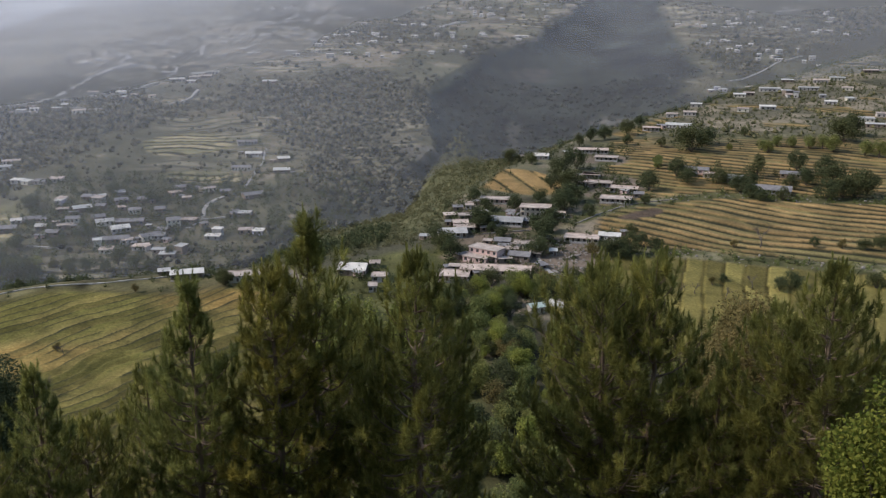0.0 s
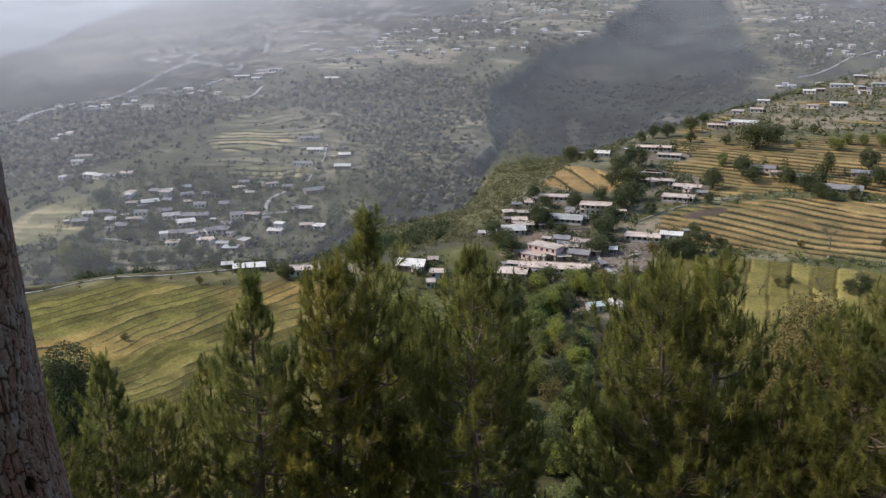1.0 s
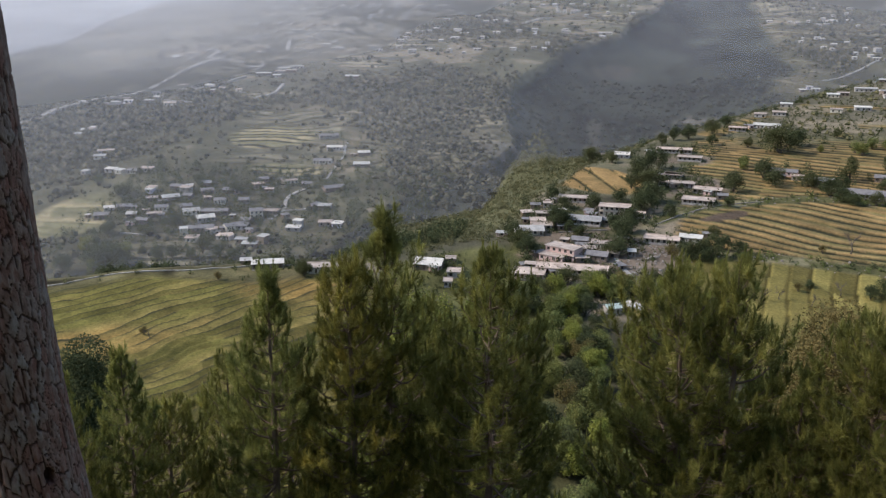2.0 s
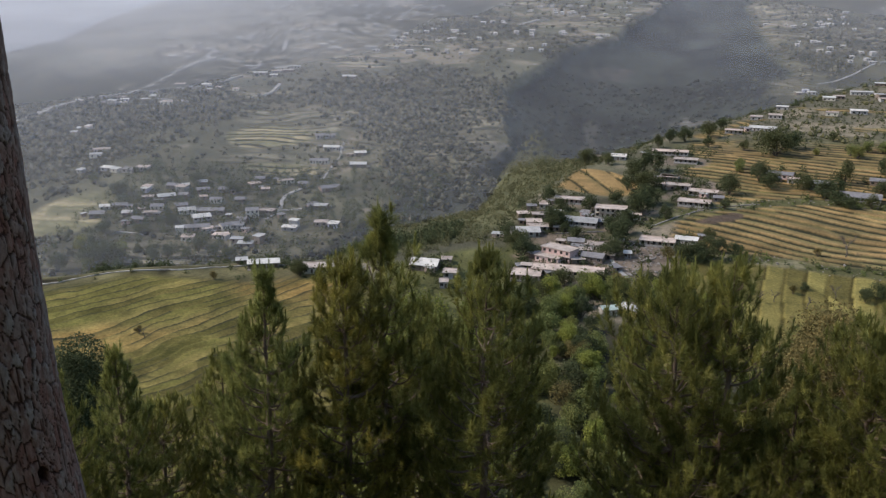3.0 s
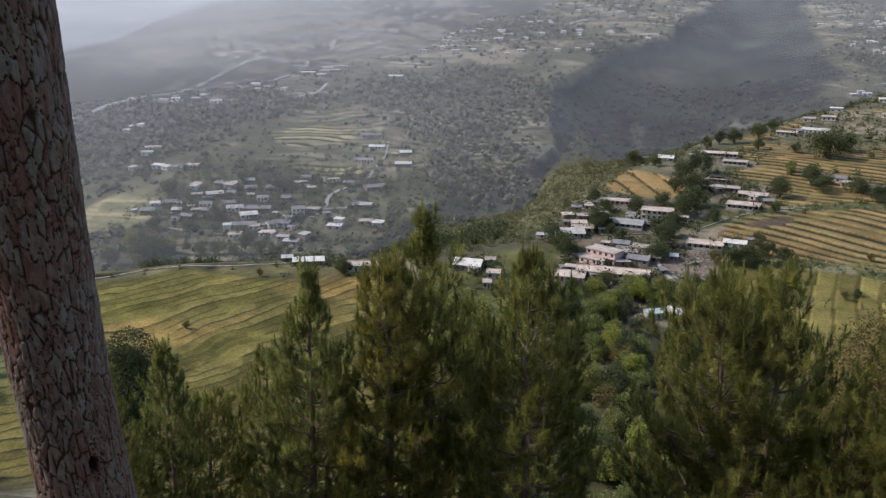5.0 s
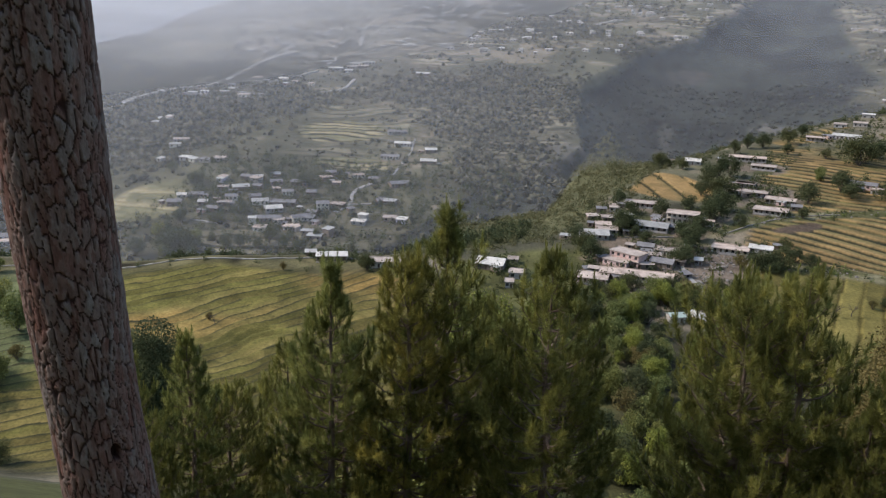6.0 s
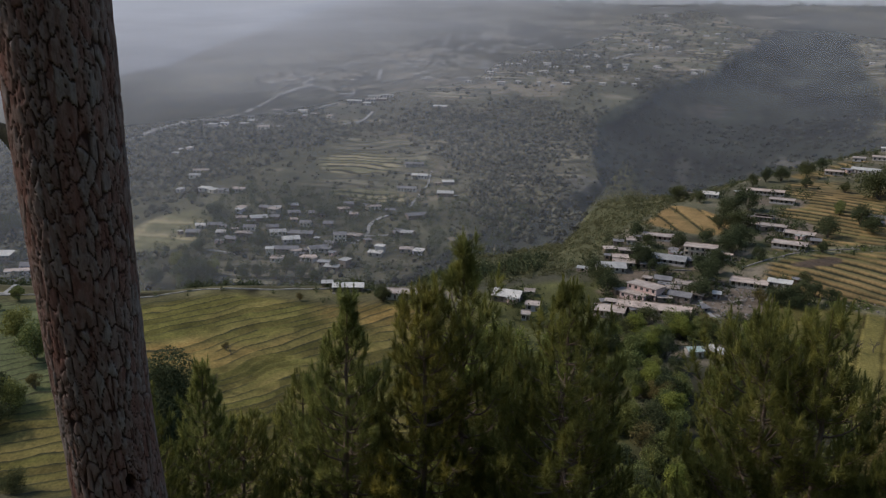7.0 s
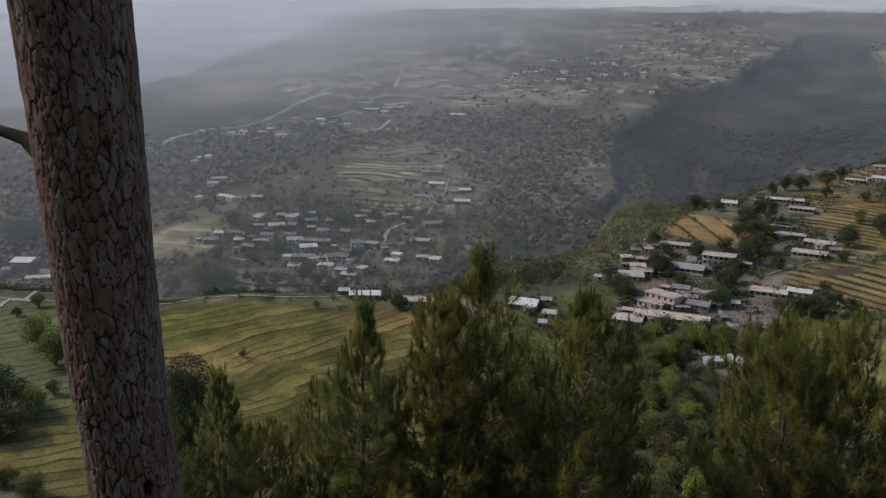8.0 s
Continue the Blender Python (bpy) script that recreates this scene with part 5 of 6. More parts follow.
def bare_meshes(seed, tall):
    """A leafless tree that forks again and again."""
    rng = np.random.default_rng(seed)
    bits = []

    def fork(p, d, ln, r, depth):
        q = p + d * ln
        bits.append(tube([p, (p + q) / 2 + rng.normal(size=3) * ln * 0.05, q], (r, r * 0.8, r * 0.62), 5))
        if depth:
            for _ in range(3 if depth > 2 else 2):
                e = d + rng.normal(size=3) * 0.55 + (0, 0, 0.15)
                fork(q, e / np.linalg.norm(e), ln * rng.uniform(0.6, 0.8), r * 0.6, depth - 1)
    fork(np.zeros(3), np.array([0, 0, 1.0]), tall * 0.30, tall * 0.03, 5)
    return mesh_of("trunk", *joined(bits), TREE_WOOD, True), None, None


ROUND_DARK = broadleaf_meshes(21, 8, 9, 4200, 0.19, LEAF_DARK, 0.06)
WIDE_DARK = broadleaf_meshes(22, 7, 11, 4800, 0.20, LEAF_DARK, 0.02)
TALL_GREEN = broadleaf_meshes(23, 9, 7.5, 3800, 0.19, LEAF_DARK, 0.08)
ROUND_GREEN = broadleaf_meshes(24, 7, 8, 3600, 0.19, LEAF_GREEN, 0.04)
LIGHT = broadleaf_meshes(27, 7, 6.5, 3600, 0.18, LEAF_WOOD, 0.05)
BROWN = broadleaf_meshes(25, 6, 6, 2400, 0.17, LEAF_BROWN, 0.1)
BARE = bare_meshes(26, 8)
TREE_KINDS = {"round_dark": (ROUND_DARK, 8, "round dark green broadleaved tree"), "wide_dark": (WIDE_DARK, 7, "wide spreading dark green tree"), "tall_green": (TALL_GREEN, 9, "tall green broadleaved tree"),
              "round_green": (ROUND_GREEN, 7, "round mid-green broadleaved tree"), "light": (LIGHT, 7, "light yellow-green leafy tree"), "brown": (BROWN, 6, "small tree with browning leaves"), "bare": (BARE, 8, "bare leafless tree with forked grey branches")}


def tree(kind, x, y, tall, turn, where="between the fields"):
    meshes, full, words = TREE_KINDS[kind]
    return grown("tree", "tree", meshes, full, x, y, turn, ground_at(x, y) + tall, f"{words} {where}", "trees of the village")


# -- trees --
tree("round_dark", 127.1, 508.1, 13.7, 0)
tree("round_dark", 118.3, 477.6, 6.4, 67)
tree("tall_green", 82.2, 555.1, 16.2, 134)
tree("round_dark", 74.7, 541.0, 14.2, 201)
tree("round_dark", 91.5, 566.2, 14.1, 268)
tree("wide_dark", 79.8, 517.1, 12.9, 335)
tree("round_dark", 68.2, 518.4, 9.9, 42)
tree("round_dark", 99.3, 402.9, 7.9, 109)
tree("wide_dark", 105.7, 400.6, 6.1, 176)
tree("round_green", 149.0, 572.2, 7.7, 243)
tree("wide_dark", 50.2, 605.5, 11.4, 310)
tree("round_dark", 62.5, 585.4, 7.7, 17)
tree("tall_green", 115.9, 654.1, 11.5, 84)
tree("round_dark", 127.7, 658.2, 11.6, 151)
tree("round_dark", 148.5, 672.7, 12.9, 218)
tree("tall_green", 104.1, 635.2, 10.2, 285)
tree("round_dark", 165.7, 708.7, 9.4, 352)
tree("bare", 156.1, 396.3, 13.1, 59)
tree("brown", 143.6, 397.9, 4.3, 126)
tree("brown", 194.7, 392.8, 5.1, 193)
tree("round_dark", 182.2, 395.6, 5.1, 260)
tree("wide_dark", 205.0, 391.1, 5.8, 327)
tree("wide_dark", 214.7, 394.1, 6.6, 34)
tree("brown", 118.9, 351.7, 4.2, 101)
tree("round_dark", 125.2, 355.7, 4.0, 168)
tree("bare", 109.0, 343.2, 7.0, 235)
tree("bare", 101.2, 341.3, 8.0, 302)
tree("bare", 120.0, 335.8, 6.9, 9)
tree("bare", 134.6, 346.6, 7.2, 76)
tree("wide_dark", 151.9, 346.7, 7.3, 143)
tree("round_dark", 145.4, 342.9, 6.1, 210)
tree("wide_dark", 187.5, 344.2, 7.0, 277)
tree("wide_dark", -268.3, 502.3, 19.4, 344)
tree("round_dark", -263.7, 506.2, 15.2, 51)
tree("wide_dark", -278.7, 506.0, 15.3, 118)
tree("round_dark", -98.8, 362.0, 8.4, 185)
tree("wide_dark", -101.9, 366.3, 5.7, 252)
tree("tall_green", -233.3, 521.9, 10.1, 319)
tree("round_dark", -221.3, 523.1, 7.5, 26)
tree("tall_green", -216.5, 534.5, 12.8, 93)
tree("round_dark", -245.8, 523.7, 6.8, 160)
tree("round_dark", -203.8, 530.1, 9.2, 227)
tree("wide_dark", -193.4, 527.2, 7.5, 294)
tree("tall_green", -186.8, 548.2, 7.7, 1)
tree("tall_green", -156.0, 530.9, 6.5, 68)
tree("bare", -142.8, 292.2, 5.4, 135)
tree("brown", -146.8, 296.4, 3.5, 202)
tree("bare", -135.5, 263.1, 9.1, 269)
tree("brown", -137.6, 355.1, 4.0, 336)
tree("wide_dark", -316.1, 628.3, 11.2, 43)
tree("round_dark", -348.9, 651.0, 9.6, 110)
tree("wide_dark", -255.7, 576.7, 10.1, 177)
tree("wide_dark", -265.8, 659.4, 9.3, 244)
tree("wide_dark", -230.2, 647.3, 10.0, 311)
tree("wide_dark", -267.5, 557.0, 8.1, 18)
tree("wide_dark", -294.5, 556.3, 9.2, 85)
tree("round_dark", -179.5, 563.4, 7.8, 152)
tree("round_dark", 19.7, 442.3, 12.3, 219)
tree("wide_dark", 22.7, 446.0, 9.8, 286)
tree("round_dark", 41.4, 473.9, 10.4, 353)
tree("wide_dark", 58.7, 490.4, 7.9, 60)
tree("round_dark", 69.8, 465.8, 14.4, 127)
tree("wide_dark", 76.0, 485.8, 12.2, 194)
tree("tall_green", 66.9, 473.1, 12.5, 261)
tree("wide_dark", 60.7, 452.1, 8.0, 328)
tree("round_dark", 51.3, 415.7, 12.9, 35)
tree("wide_dark", 46.4, 397.0, 9.4, 102)
tree("round_dark", 57.1, 432.3, 10.2, 169)
tree("wide_dark", 49.8, 438.0, 8.4, 236)
tree("brown", 72.8, 391.5, 7.6, 303)
tree("wide_dark", 81.6, 391.7, 9.4, 10)
tree("round_dark", 90.8, 392.4, 11.3, 77)
tree("wide_dark", 85.9, 389.7, 8.8, 144)
tree("round_dark", 97.5, 418.3, 7.6, 211)
tree("round_dark", 82.5, 460.1, 7.5, 278)
tree("round_dark", 3.6, 396.0, 11.1, 345)
tree("wide_dark", 0.9, 409.4, 9.7, 52)
tree("round_dark", -3.3, 424.3, 8.7, 119)
tree("round_dark", 19.3, 497.0, 9.4, 186)
tree("wide_dark", 25.1, 476.8, 7.7, 253)
tree("wide_dark", 21.8, 356.9, 8.5, 320)
tree("round_dark", 12.9, 340.8, 9.2, 27)
tree("wide_dark", 4.4, 326.1, 10.3, 94)
tree("round_green", 26.0, 334.1, 9.6, 161)
tree("round_green", 20.4, 331.4, 9.0, 228)
tree("round_green", 42.7, 346.3, 9.9, 295)
tree("wide_dark", 33.6, 346.5, 8.3, 2)
tree("brown", 54.4, 349.1, 7.9, 69)
tree("round_dark", 27.6, 322.5, 9.3, 136)
tree("wide_dark", 6.5, 350.7, 6.8, 203)
tree("round_green", 49.2, 352.6, 7.4, 270)
tree("wide_dark", 38.7, 361.2, 6.5, 337)
tree("wide_dark", 31.7, 427.1, 6.3, 44)
tree("round_dark", 26.2, 435.5, 5.8, 111)
tree("round_dark", 59.8, 356.7, 8.1, 178)
tree("wide_dark", 66.6, 359.7, 7.1, 245)
tree("wide_dark", 182.2, 610.8, 20.2, 312)
tree("wide_dark", 200.5, 633.3, 13.4, 19)
tree("round_green", 234.1, 610.9, 8.5, 86)
tree("round_green", 237.0, 605.2, 9.3, 153)
tree("round_dark", 238.9, 661.5, 7.1, 220)
tree("round_green", 250.5, 623.5, 8.7, 287)
tree("round_green", 260.4, 621.8, 8.7, 354)
tree("round_green", 270.7, 616.1, 9.7, 61)
tree("round_green", 279.3, 611.9, 10.6, 128)
tree("round_green", 283.3, 602.0, 12.4, 195)
tree("wide_dark", 303.9, 634.2, 19.2, 262)
tree("round_dark", 319.8, 654.6, 19.8, 329)
tree("round_green", 299.7, 589.2, 11.4, 36)
tree("round_green", 306.6, 582.8, 12.3, 103)
tree("tall_green", 204.0, 536.7, 15.7, 170)
tree("round_dark", 236.9, 553.4, 13.9, 237)
tree("round_dark", 249.2, 538.3, 13.7, 304)
tree("wide_dark", 243.2, 513.6, 14.8, 11)
tree("wide_dark", 245.9, 488.6, 16.6, 78)
tree("wide_dark", 226.9, 483.5, 11.6, 145)
tree("round_dark", 253.2, 489.0, 15.1, 212)
tree("round_dark", 236.5, 484.8, 14.1, 279)
tree("round_dark", 153.5, 541.7, 13.8, 346)
tree("wide_dark", 156.2, 524.9, 11.1, 53)
tree("wide_dark", 175.1, 521.7, 10.3, 120)
tree("wide_dark", 181.2, 504.3, 10.9, 187)
tree("round_dark", 189.8, 508.3, 11.0, 254)
tree("round_dark", 213.8, 505.5, 10.3, 321)
tree("wide_dark", 188.5, 481.7, 6.8, 28)
tree("round_dark", 199.7, 480.5, 8.3, 95)
tree("wide_dark", 184.5, 489.3, 8.3, 162)
tree("wide_dark", 226.8, 514.0, 10.6, 229)
tree("round_green", 146.7, 562.6, 6.7, 296)
tree("round_green", 211.1, 612.9, 5.6, 3)
tree("round_dark", 164.5, 626.6, 7.5, 70)
tree("round_dark", 141.0, 636.3, 8.4, 137)
# lighter leaves on the next three trees stand in for haze before them
tree("round_green", -236.6, 289.7, 14.0, 0)
tree("round_green", -217.1, 273.9, 15.8, 67)
tree("round_green", -197.7, 233.6, 12.2, 134)
tree("round_dark", -207.1, 233.9, 18.0, 201)
tree("round_green", -270.0, 333.0, 7.6, 268)
tree("round_dark", -271.6, 319.5, 5.0, 335)
tree("wide_dark", -173.5, 193.2, 6.2, 42)
tree("wide_dark", -160.4, 188.9, 6.7, 109)
tree("brown", -200.9, 251.3, 6.4, 176)
tree("wide_dark", -474.4, 565.5, 19.3, 243)
tree("wide_dark", -465.1, 573.7, 16.1, 310)
tree("wide_dark", -196.1, 217.9, 13.6, 17)
grove = random.Random(5)
for spot in range(11):
    tree(("round_green", "round_dark", "tall_green")[spot % 3], -312 + 76 * grove.random(), 486 + 44 * grove.random(), 6 + 7 * grove.random(), 360 * grove.random(), "in the hollow below the hamlet")
hollow = random.Random(9)
for spot in range(260):
    across, along = hollow.uniform(-1.5, 13.5), hollow.uniform(182, 352)
    east = along * math.tan(radians(across))
    if math.hypot(east - 44, along - 322) < 17 or along + 0.25 * abs(east - 40) > 352:
        continue
    tree(hollow.choices(("round_green", "light", "round_dark", "tall_green", "brown"), (4, 4, 2, 2, 1))[0], east, along, 5.0 + 6.5 * hollow.random(), 360 * hollow.random(), "in the hollow below the village")
# -- end trees --


# ---------------------------------------------------------------- trees beside the young pines
def big_tree(meshes, full, x, y, turn, top, label):
    return grown("broadleaf_tree", "tree", meshes, full, x, y, turn, top, label, "")


# -- near trees --
LEAFY_BUSH = broadleaf_meshes(31, 4.5, 2.6, 11000, 0.042, LEAF_FRESH, 0.15)
BROWN_TALL = broadleaf_meshes(32, 12, 7.5, 70000, 0.062, LEAF_BROWN, 0.2)
DARK_TALL = broadleaf_meshes(33, 12, 5.4, 60000, 0.066, LEAF_DARK, 0.2)
big_tree(LEAFY_BUSH, 4.5, 8.55, 13.50, 0, -5.65, "fresh green leafy tree in sunlight beside the pines")
big_tree(BROWN_TALL, 12, 17.79, 46.00, 40, -15.70, "browning broadleaved tree behind the pines")
big_tree(BROWN_TALL, 12, 17.44, 40.00, 140, -14.71, "browning broadleaved tree behind the pines")
big_tree(DARK_TALL, 12, -26.41, 44.00, 10, -18.39, "dark green round tree behind the pines")
# -- end near trees --


# ---------------------------------------------------------------- scrub and woods
def clump_cloud(rng, x, y, size, tall, leaves, leaf, spread=1.0):
    """Joined foliage of many shrubs: an uneven heap of leaf clumps on each spot."""
    n = len(x)
    z = height(x, y)
    base = np.repeat(np.c_[x, y, z], leaves, 0)
    s = np.repeat(size, leaves)[:, None]
    d = rng.normal(size=(n * leaves, 3))
    d /= np.linalg.norm(d, axis=1)[:, None]
    d *= rng.random((n * leaves, 1)) ** 0.45
    d[:, 2] = np.abs(d[:, 2] + 0.25) * tall
    at = base + d * s * np.array([0.55, 0.55, 0.9])
    return sized_quads(rng, at, np.repeat(size, leaves) * leaf)


def sized_quads(rng, at, size):
    n = len(at)
    nrm = rng.normal(size=(n, 3)) + (0, 0, 0.5)
    nrm /= np.linalg.norm(nrm, axis=1)[:, None]
    u = np.cross(nrm, rng.normal(size=(n, 3)))
    u /= np.linalg.norm(u, axis=1)[:, None] + 1e-9
    w = np.cross(nrm, u)
    s = (size * rng.uniform(0.6, 1.3, n))[:, None]
    v = np.stack([at - u * s, at - w * s * 0.7, at + u * s, at + w * s * 0.7], 1).reshape(-1, 3)
    return v, np.arange(4 * n).reshape(-1, 4)


GOLDEN = (1 + 5 ** 0.5) / 2
ICO = np.array([(a, b * GOLDEN, 0) for a in (-1, 1) for b in (-1, 1)] + [(0, a, b * GOLDEN) for a in (-1, 1) for b in (-1, 1)] + [(b * GOLDEN, 0, a) for a in (-1, 1) for b in (-1, 1)], float) / 1.9


def ico_faces():
    d = np.linalg.norm(ICO[:, None] - ICO[None], axis=2)
    near = (d > 0.1) & (d < 1.2)
    out = []
    for i in range(12):
        for j in range(i + 1, 12):
            for k in range(j + 1, 12):
                if near[i, j] and near[j, k] and near[i, k]:
                    n = np.cross(ICO[j] - ICO[i], ICO[k] - ICO[i])
                    out.append((i, j, k) if n @ ICO[i] > 0 else (i, k, j))
    return np.array(out)


OCTA = np.array([(1, 0, 0), (0, 1, 0), (-1, 0, 0), (0, -1, 0), (0, 0, 1), (0, 0, -0.6)], float) * 1.1
OCTA_FACES = np.array([(i, (i + 1) % 4, 4) for i in range(4)] + [((i + 1) % 4, i, 5) for i in range(4)])


def shrub_heaps(rng, x, y, size, tall, heaps, far=False):
    """Joined far-off shrubs: each is a few rough, uneven heaps of leaves."""
    n = len(x) * heaps
    size = np.repeat(size, heaps) * rng.uniform(0.55, 1.0, n)
    x, y = np.repeat(x, heaps) + rng.normal(size=n) * size * 0.4, np.repeat(y, heaps) + rng.normal(size=n) * size * 0.4
    at = np.c_[x, y, height(x, y) + 0.25 * size * tall]
    ball, f = (OCTA, OCTA_FACES) if far else (ICO, ico_faces())
    v = ball[None] * (1 + 0.28 * rng.normal(size=(n, len(ball), 1))) * (size[:, None, None] * np.array([0.5, 0.5, 0.55 * tall])) + at[:, None]
    f = f[None] + len(ball) * np.arange(n)[:, None, None]
    return v.reshape(-1, 3), f.reshape(-1, 3)


def sown(rng, count, x0, x1, y0, y1, chance):
    """Random spots in a rectangle, kept with the given chance."""
    x, y = rng.uniform(x0, x1, count), rng.uniform(y0, y1, count)
    keep = rng.random(count) < chance(x, y)
    return x[keep], y[keep]


def on_slope(x, y):
    """In the cone of land that lies open to the hillside, not under the near slope."""
    return (np.abs(np.degrees(np.arctan2(x, y)) + 6) < 42).astype(float)


def stuff(name, cloud, mat, label, category):
    return tagged(new(name, mesh_of(name, *cloud, mat)), label, category, kind="stuff")


def plant_scrub():
    rng = np.random.default_rng(77)
    # far slope, nearer half
    def thin(x, y):
        e = beyond_rim(x, y)
        return step(e, 90, 130) * (0.10 + 0.9 * thicket(x, y)) * (1 - far_plots(x, y)) * (1 - np.clip(3 * gorge(x, y), 0, 1)) * on_slope(x, y)
    x, y = sown(rng, 30000, -700, 250, 450, 1100, thin)
    stuff("scrub", shrub_heaps(rng, x, y, 2.0 + 4.8 * rng.random(len(x)) ** 1.5, 0.95, 2), SCRUB, "grey-green thorn scrub on the far hillside", "shrubs")
    def thin_far(x, y):
        return (0.12 + 0.88 * thicket(x, y)) * (1 - np.clip(3 * gorge(x, y), 0, 1)) * on_slope(x, y) * step(beyond_rim(x, y), 60, 120)
    x, y = sown(rng, 70000, -1000, 1300, 1100, 2450, thin_far)
    stuff("scrub", shrub_heaps(rng, x, y, 2.4 + 6.5 * rng.random(len(x)) ** 2, 0.95, 1, True), SCRUB, "hazy thorn scrub on the upper far hillside", "shrubs")
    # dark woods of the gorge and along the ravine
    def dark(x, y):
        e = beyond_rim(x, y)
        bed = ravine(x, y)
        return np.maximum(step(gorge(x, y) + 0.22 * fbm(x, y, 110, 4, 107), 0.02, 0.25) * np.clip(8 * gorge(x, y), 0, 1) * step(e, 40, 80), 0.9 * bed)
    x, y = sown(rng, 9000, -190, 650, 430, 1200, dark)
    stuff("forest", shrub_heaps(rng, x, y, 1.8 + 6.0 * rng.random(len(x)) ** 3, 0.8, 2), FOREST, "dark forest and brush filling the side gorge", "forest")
    # trees along the far crest
    x, y = sown(rng, 700, -560, 900, 2230, 2420, lambda x, y: step(fbm(x, y, 120, 3, 110), -0.1, 0.3))
    stuff("crest_trees", clump_cloud(rng, x, y, 6.0 + 9.0 * rng.random(len(x)) ** 2, 1.0, 40, 0.12), LEAF_DARK, "hazy trees along the crest of the far hill", "trees")
    # flank of the spur
    def flank(x, y):
        e = beyond_rim(x, y)
        return step(e, -10, 4) * step(-e, -130, -112) * step(x, -100, -72) * (0.2 + 0.8 * step(-x, -120, -60))
    x, y = sown(rng, 40000, -95, 420, 380, 1100, flank)
    stuff("scrub", clump_cloud(rng, x, y, 1.2 + 3.0 * rng.random(len(x)) ** 2, 1.0, 30, 0.13), FLANK, "olive green bushes on the steep flank of the spur", "shrubs")
    # trees along the rim of the spur
    def rim(x, y):
        e = beyond_rim(x, y)
        return step(e, -14, -4) * step(-e, -14, -4) * step(x, -20, 20)
    x, y = sown(rng, 5000, -30, 700, 440, 1300, rim)
    stuff("rim_trees", clump_cloud(rng, x, y, 1.8 + 6.0 * rng.random(len(x)) ** 2, 1.0, 70, 0.10), LEAF_DARK, "dark trees along the rim of the spur", "trees")
    # wood below the village
    def wood(x, y):
        return step(-y - 0.25 * np.abs(x - 40) + 14 * fbm(x, y, 40, 2, 104), -368, -356) * step(x, -62, -48) * step(y, 165, 185) * (1 - is_field(x, y)[1]) * step(np.hypot(x - 44, y - 322), 11, 16)
    x, y = sown(rng, 2000, -70, 260, 165, 366, wood)
    bearing = np.degrees(np.arctan2(x, y))
    open_view = (bearing > -1) & (bearing < 13) & (y > 190)
    x, y = x[~open_view], y[~open_view]
    dark_ones = rng.random(len(x)) < 0.5
    for sel, mat, words in ((dark_ones, LEAF_GREEN, "mid-green"), (~dark_ones, LEAF_WOOD, "light green")):
        stuff("woodland", clump_cloud(rng, x[sel], y[sel], rng.uniform(3.0, 8.5, sel.sum()), 1.2, 110, 0.09), mat, f"{words} mixed woodland below the village", "woodland")
    # hedges and bushes round the fields and houses
    def hedge(x, y):
        west, east = is_field(x, y)
        rim = beyond_rim(x, y)
        return np.clip(0.9 * orchard(x, y) * step(x, 60, 90) + (0.12 + 0.38 * step(x, -20, 15)) * step(rim, -20, 0) * step(-rim, -60, -30) + 0.05 * (1 - west) * (1 - east), 0, 1) * step(-rim, -60, -30)
    x, y = sown(rng, 24000, -420, 620, 340, 1300, hedge)
    stuff("hedge", clump_cloud(rng, x, y, rng.uniform(1.0, 3.4, len(x)), 1.0, 34, 0.14), LEAF_DARK, "dark bushes along field banks and yards", "bushes")
    # the rough strip between the upper terraces and the strip fields: bushes and field stones
    def strip(x, y):
        return orchard(x, y) * step(x, 62, 90) * step(-y, -560, -500)
    x, y = sown(rng, 9000, 60, 420, 340, 560, strip)
    stony = rng.random(len(x)) < 0.45
    stuff("hedge", clump_cloud(rng, x[~stony], y[~stony], 0.8 + 2.6 * rng.random((~stony).sum()) ** 2, 0.9, 40, 0.13), LEAF_GREEN, "straggling green hedge bushes on the stony field strip", "bushes")
    stuff("field_stones", shrub_heaps(rng, x[stony], y[stony], 0.5 + 1.5 * rng.random(stony.sum()) ** 2, 0.7, 1), STONE, "grey field stones heaped between the terraces", "stones")
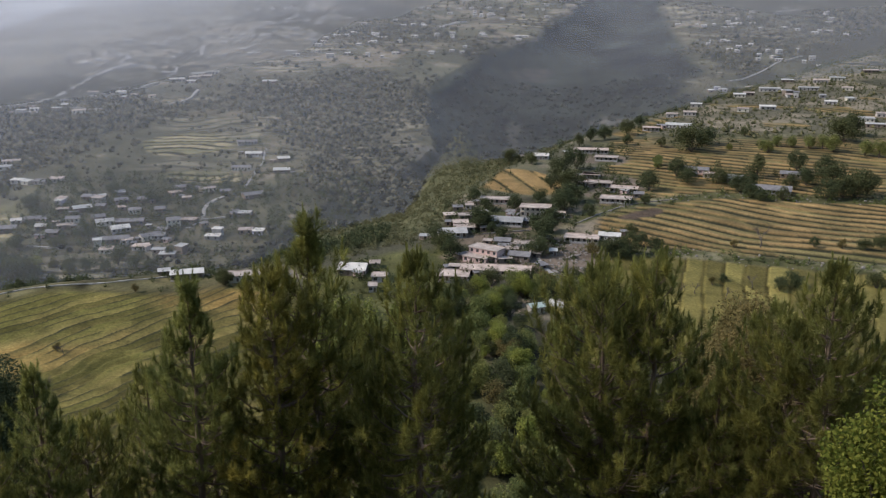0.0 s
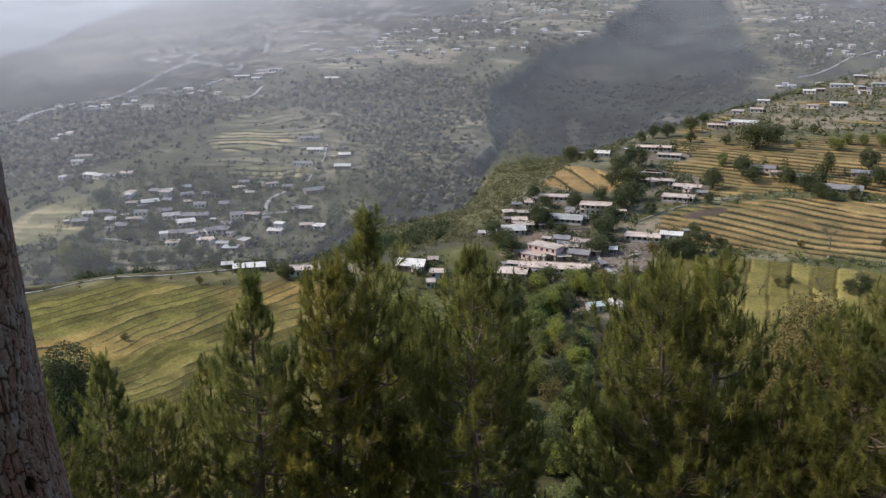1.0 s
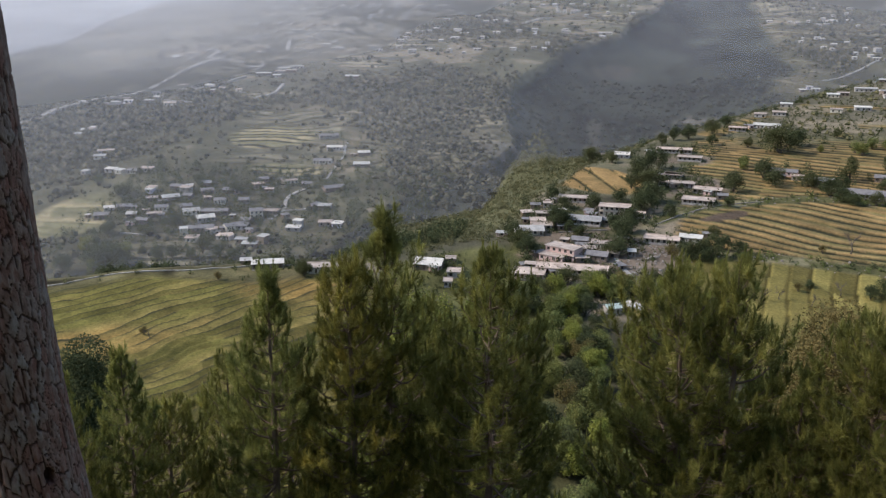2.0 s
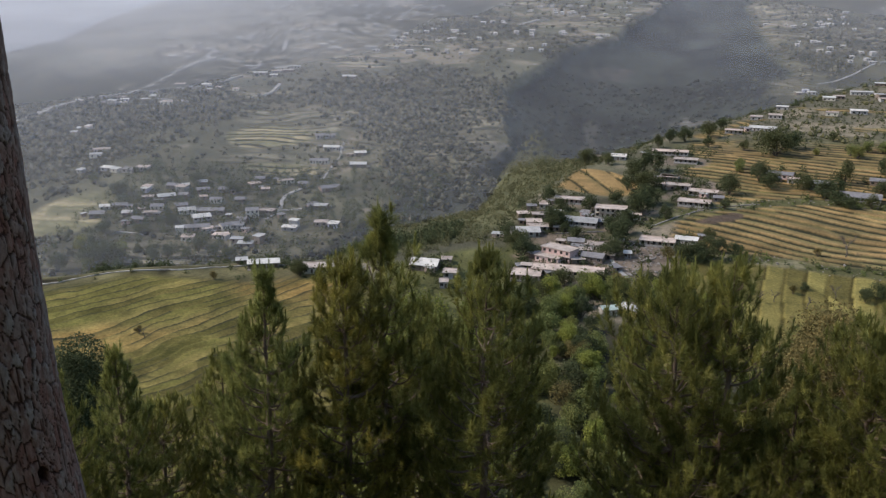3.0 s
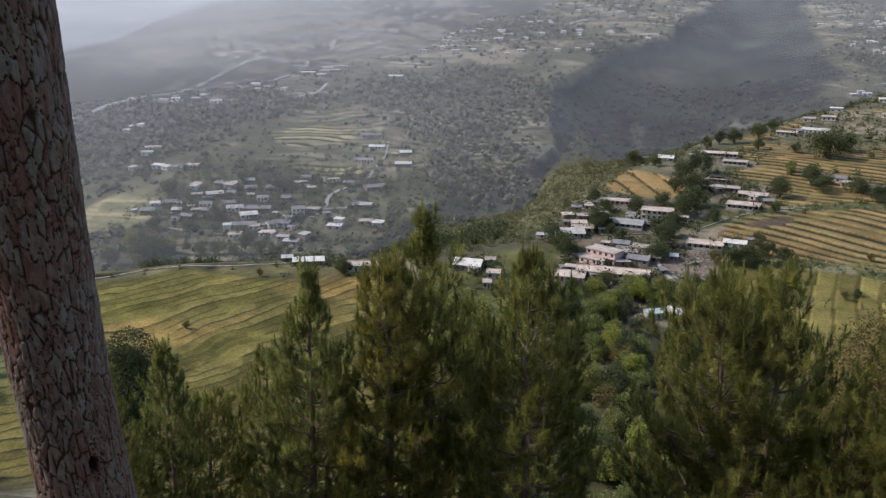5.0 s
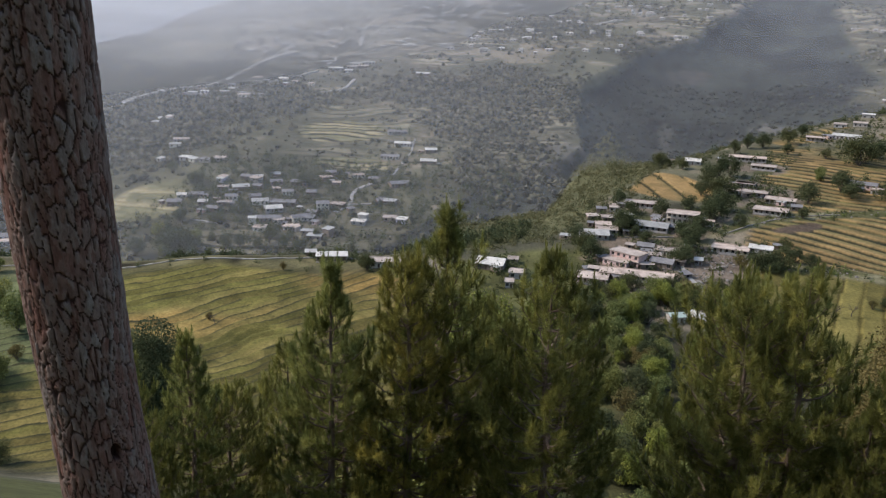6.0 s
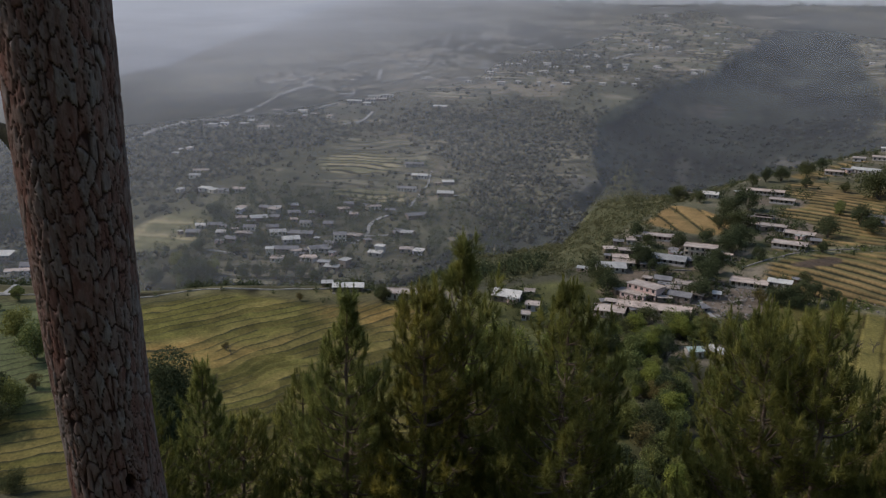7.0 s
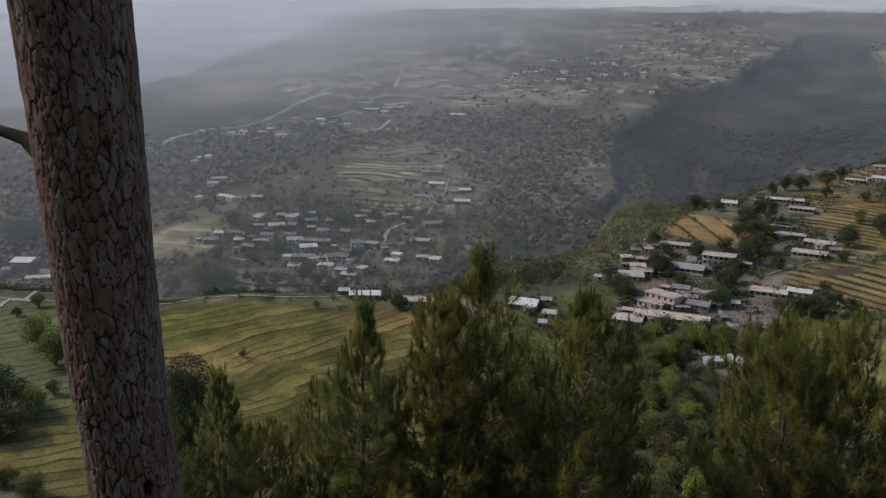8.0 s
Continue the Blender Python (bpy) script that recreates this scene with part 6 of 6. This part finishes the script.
    # rubble in the bare yard beside the village
    x, y = sown(rng, 1500, 34, 92, 362, 428, lambda x, y: step(-np.hypot((x - 60) / 26, (y - 392) / 30), -1.0, -0.6) * step(fbm(x, y, 9, 2, 109), -0.1, 0.2))
    stuff("rubble", shrub_heaps(rng, x, y, 0.5 + 2.0 * rng.random(len(x)) ** 2, 0.45, 1), STONE, "grey stone rubble strewn over the bare yard", "stones")
    # thin scrub on the upper spur
    x, y = sown(rng, 12000, 130, 640, 640, 1250, lambda x, y: 0.22 * orchard(x, y) * step(-beyond_rim(x, y), 0, 10))
    stuff("scrub", shrub_heaps(rng, x, y, 1.0 + 4.0 * rng.random(len(x)) ** 2, 1.0, 2, True), FLANK, "grey-green bushes scattered over the upper spur", "shrubs")
    # bushes and small trees about the houses
    spots = np.array(SPOTS)
    pick = rng.integers(0, len(spots), 2300)
    x = spots[pick, 0] + rng.normal(size=2300) * (spots[pick, 2] * 0.5 + 4)
    y = spots[pick, 1] + np.abs(rng.normal(size=2300)) * 9 * rng.choice((1, 1, -0.8), 2300) + rng.choice((7, 7, -7), 2300)
    stuff("garden_bushes", clump_cloud(rng, x, y, 1.3 + 4.2 * rng.random(len(x)) ** 2, 1.1, 46, 0.12), LEAF_DARK, "dark bushes and fruit trees about the village houses", "bushes")
    # trees among the western hamlets
    x, y = sown(rng, 1500, -330, -60, 520, 720, lambda x, y: 0.75 + 0 * x)
    stuff("hamlet_trees", clump_cloud(rng, x, y, 2.5 + 4.5 * rng.random(len(x)) ** 1.5, 1.15, 60, 0.10), LEAF_DARK, "dark trees among the western hamlet", "trees")
    # lower woods to the west, below the bench
    def west_wood(x, y):
        e = beyond_rim(x, y)
        return step(e, 3, 15) * step(-e, -75, -45) * step(fbm(x, y, 50, 3, 105), -0.1, 0.25)
    x, y = sown(rng, 5000, -560, -30, 330, 480, west_wood)
    stuff("woodland", clump_cloud(rng, x, y, rng.uniform(2.0, 6.0, len(x)), 1.1, 60, 0.11), LEAF_DARK, "dark trees on the slope below the bench", "woodland")


plant_scrub()
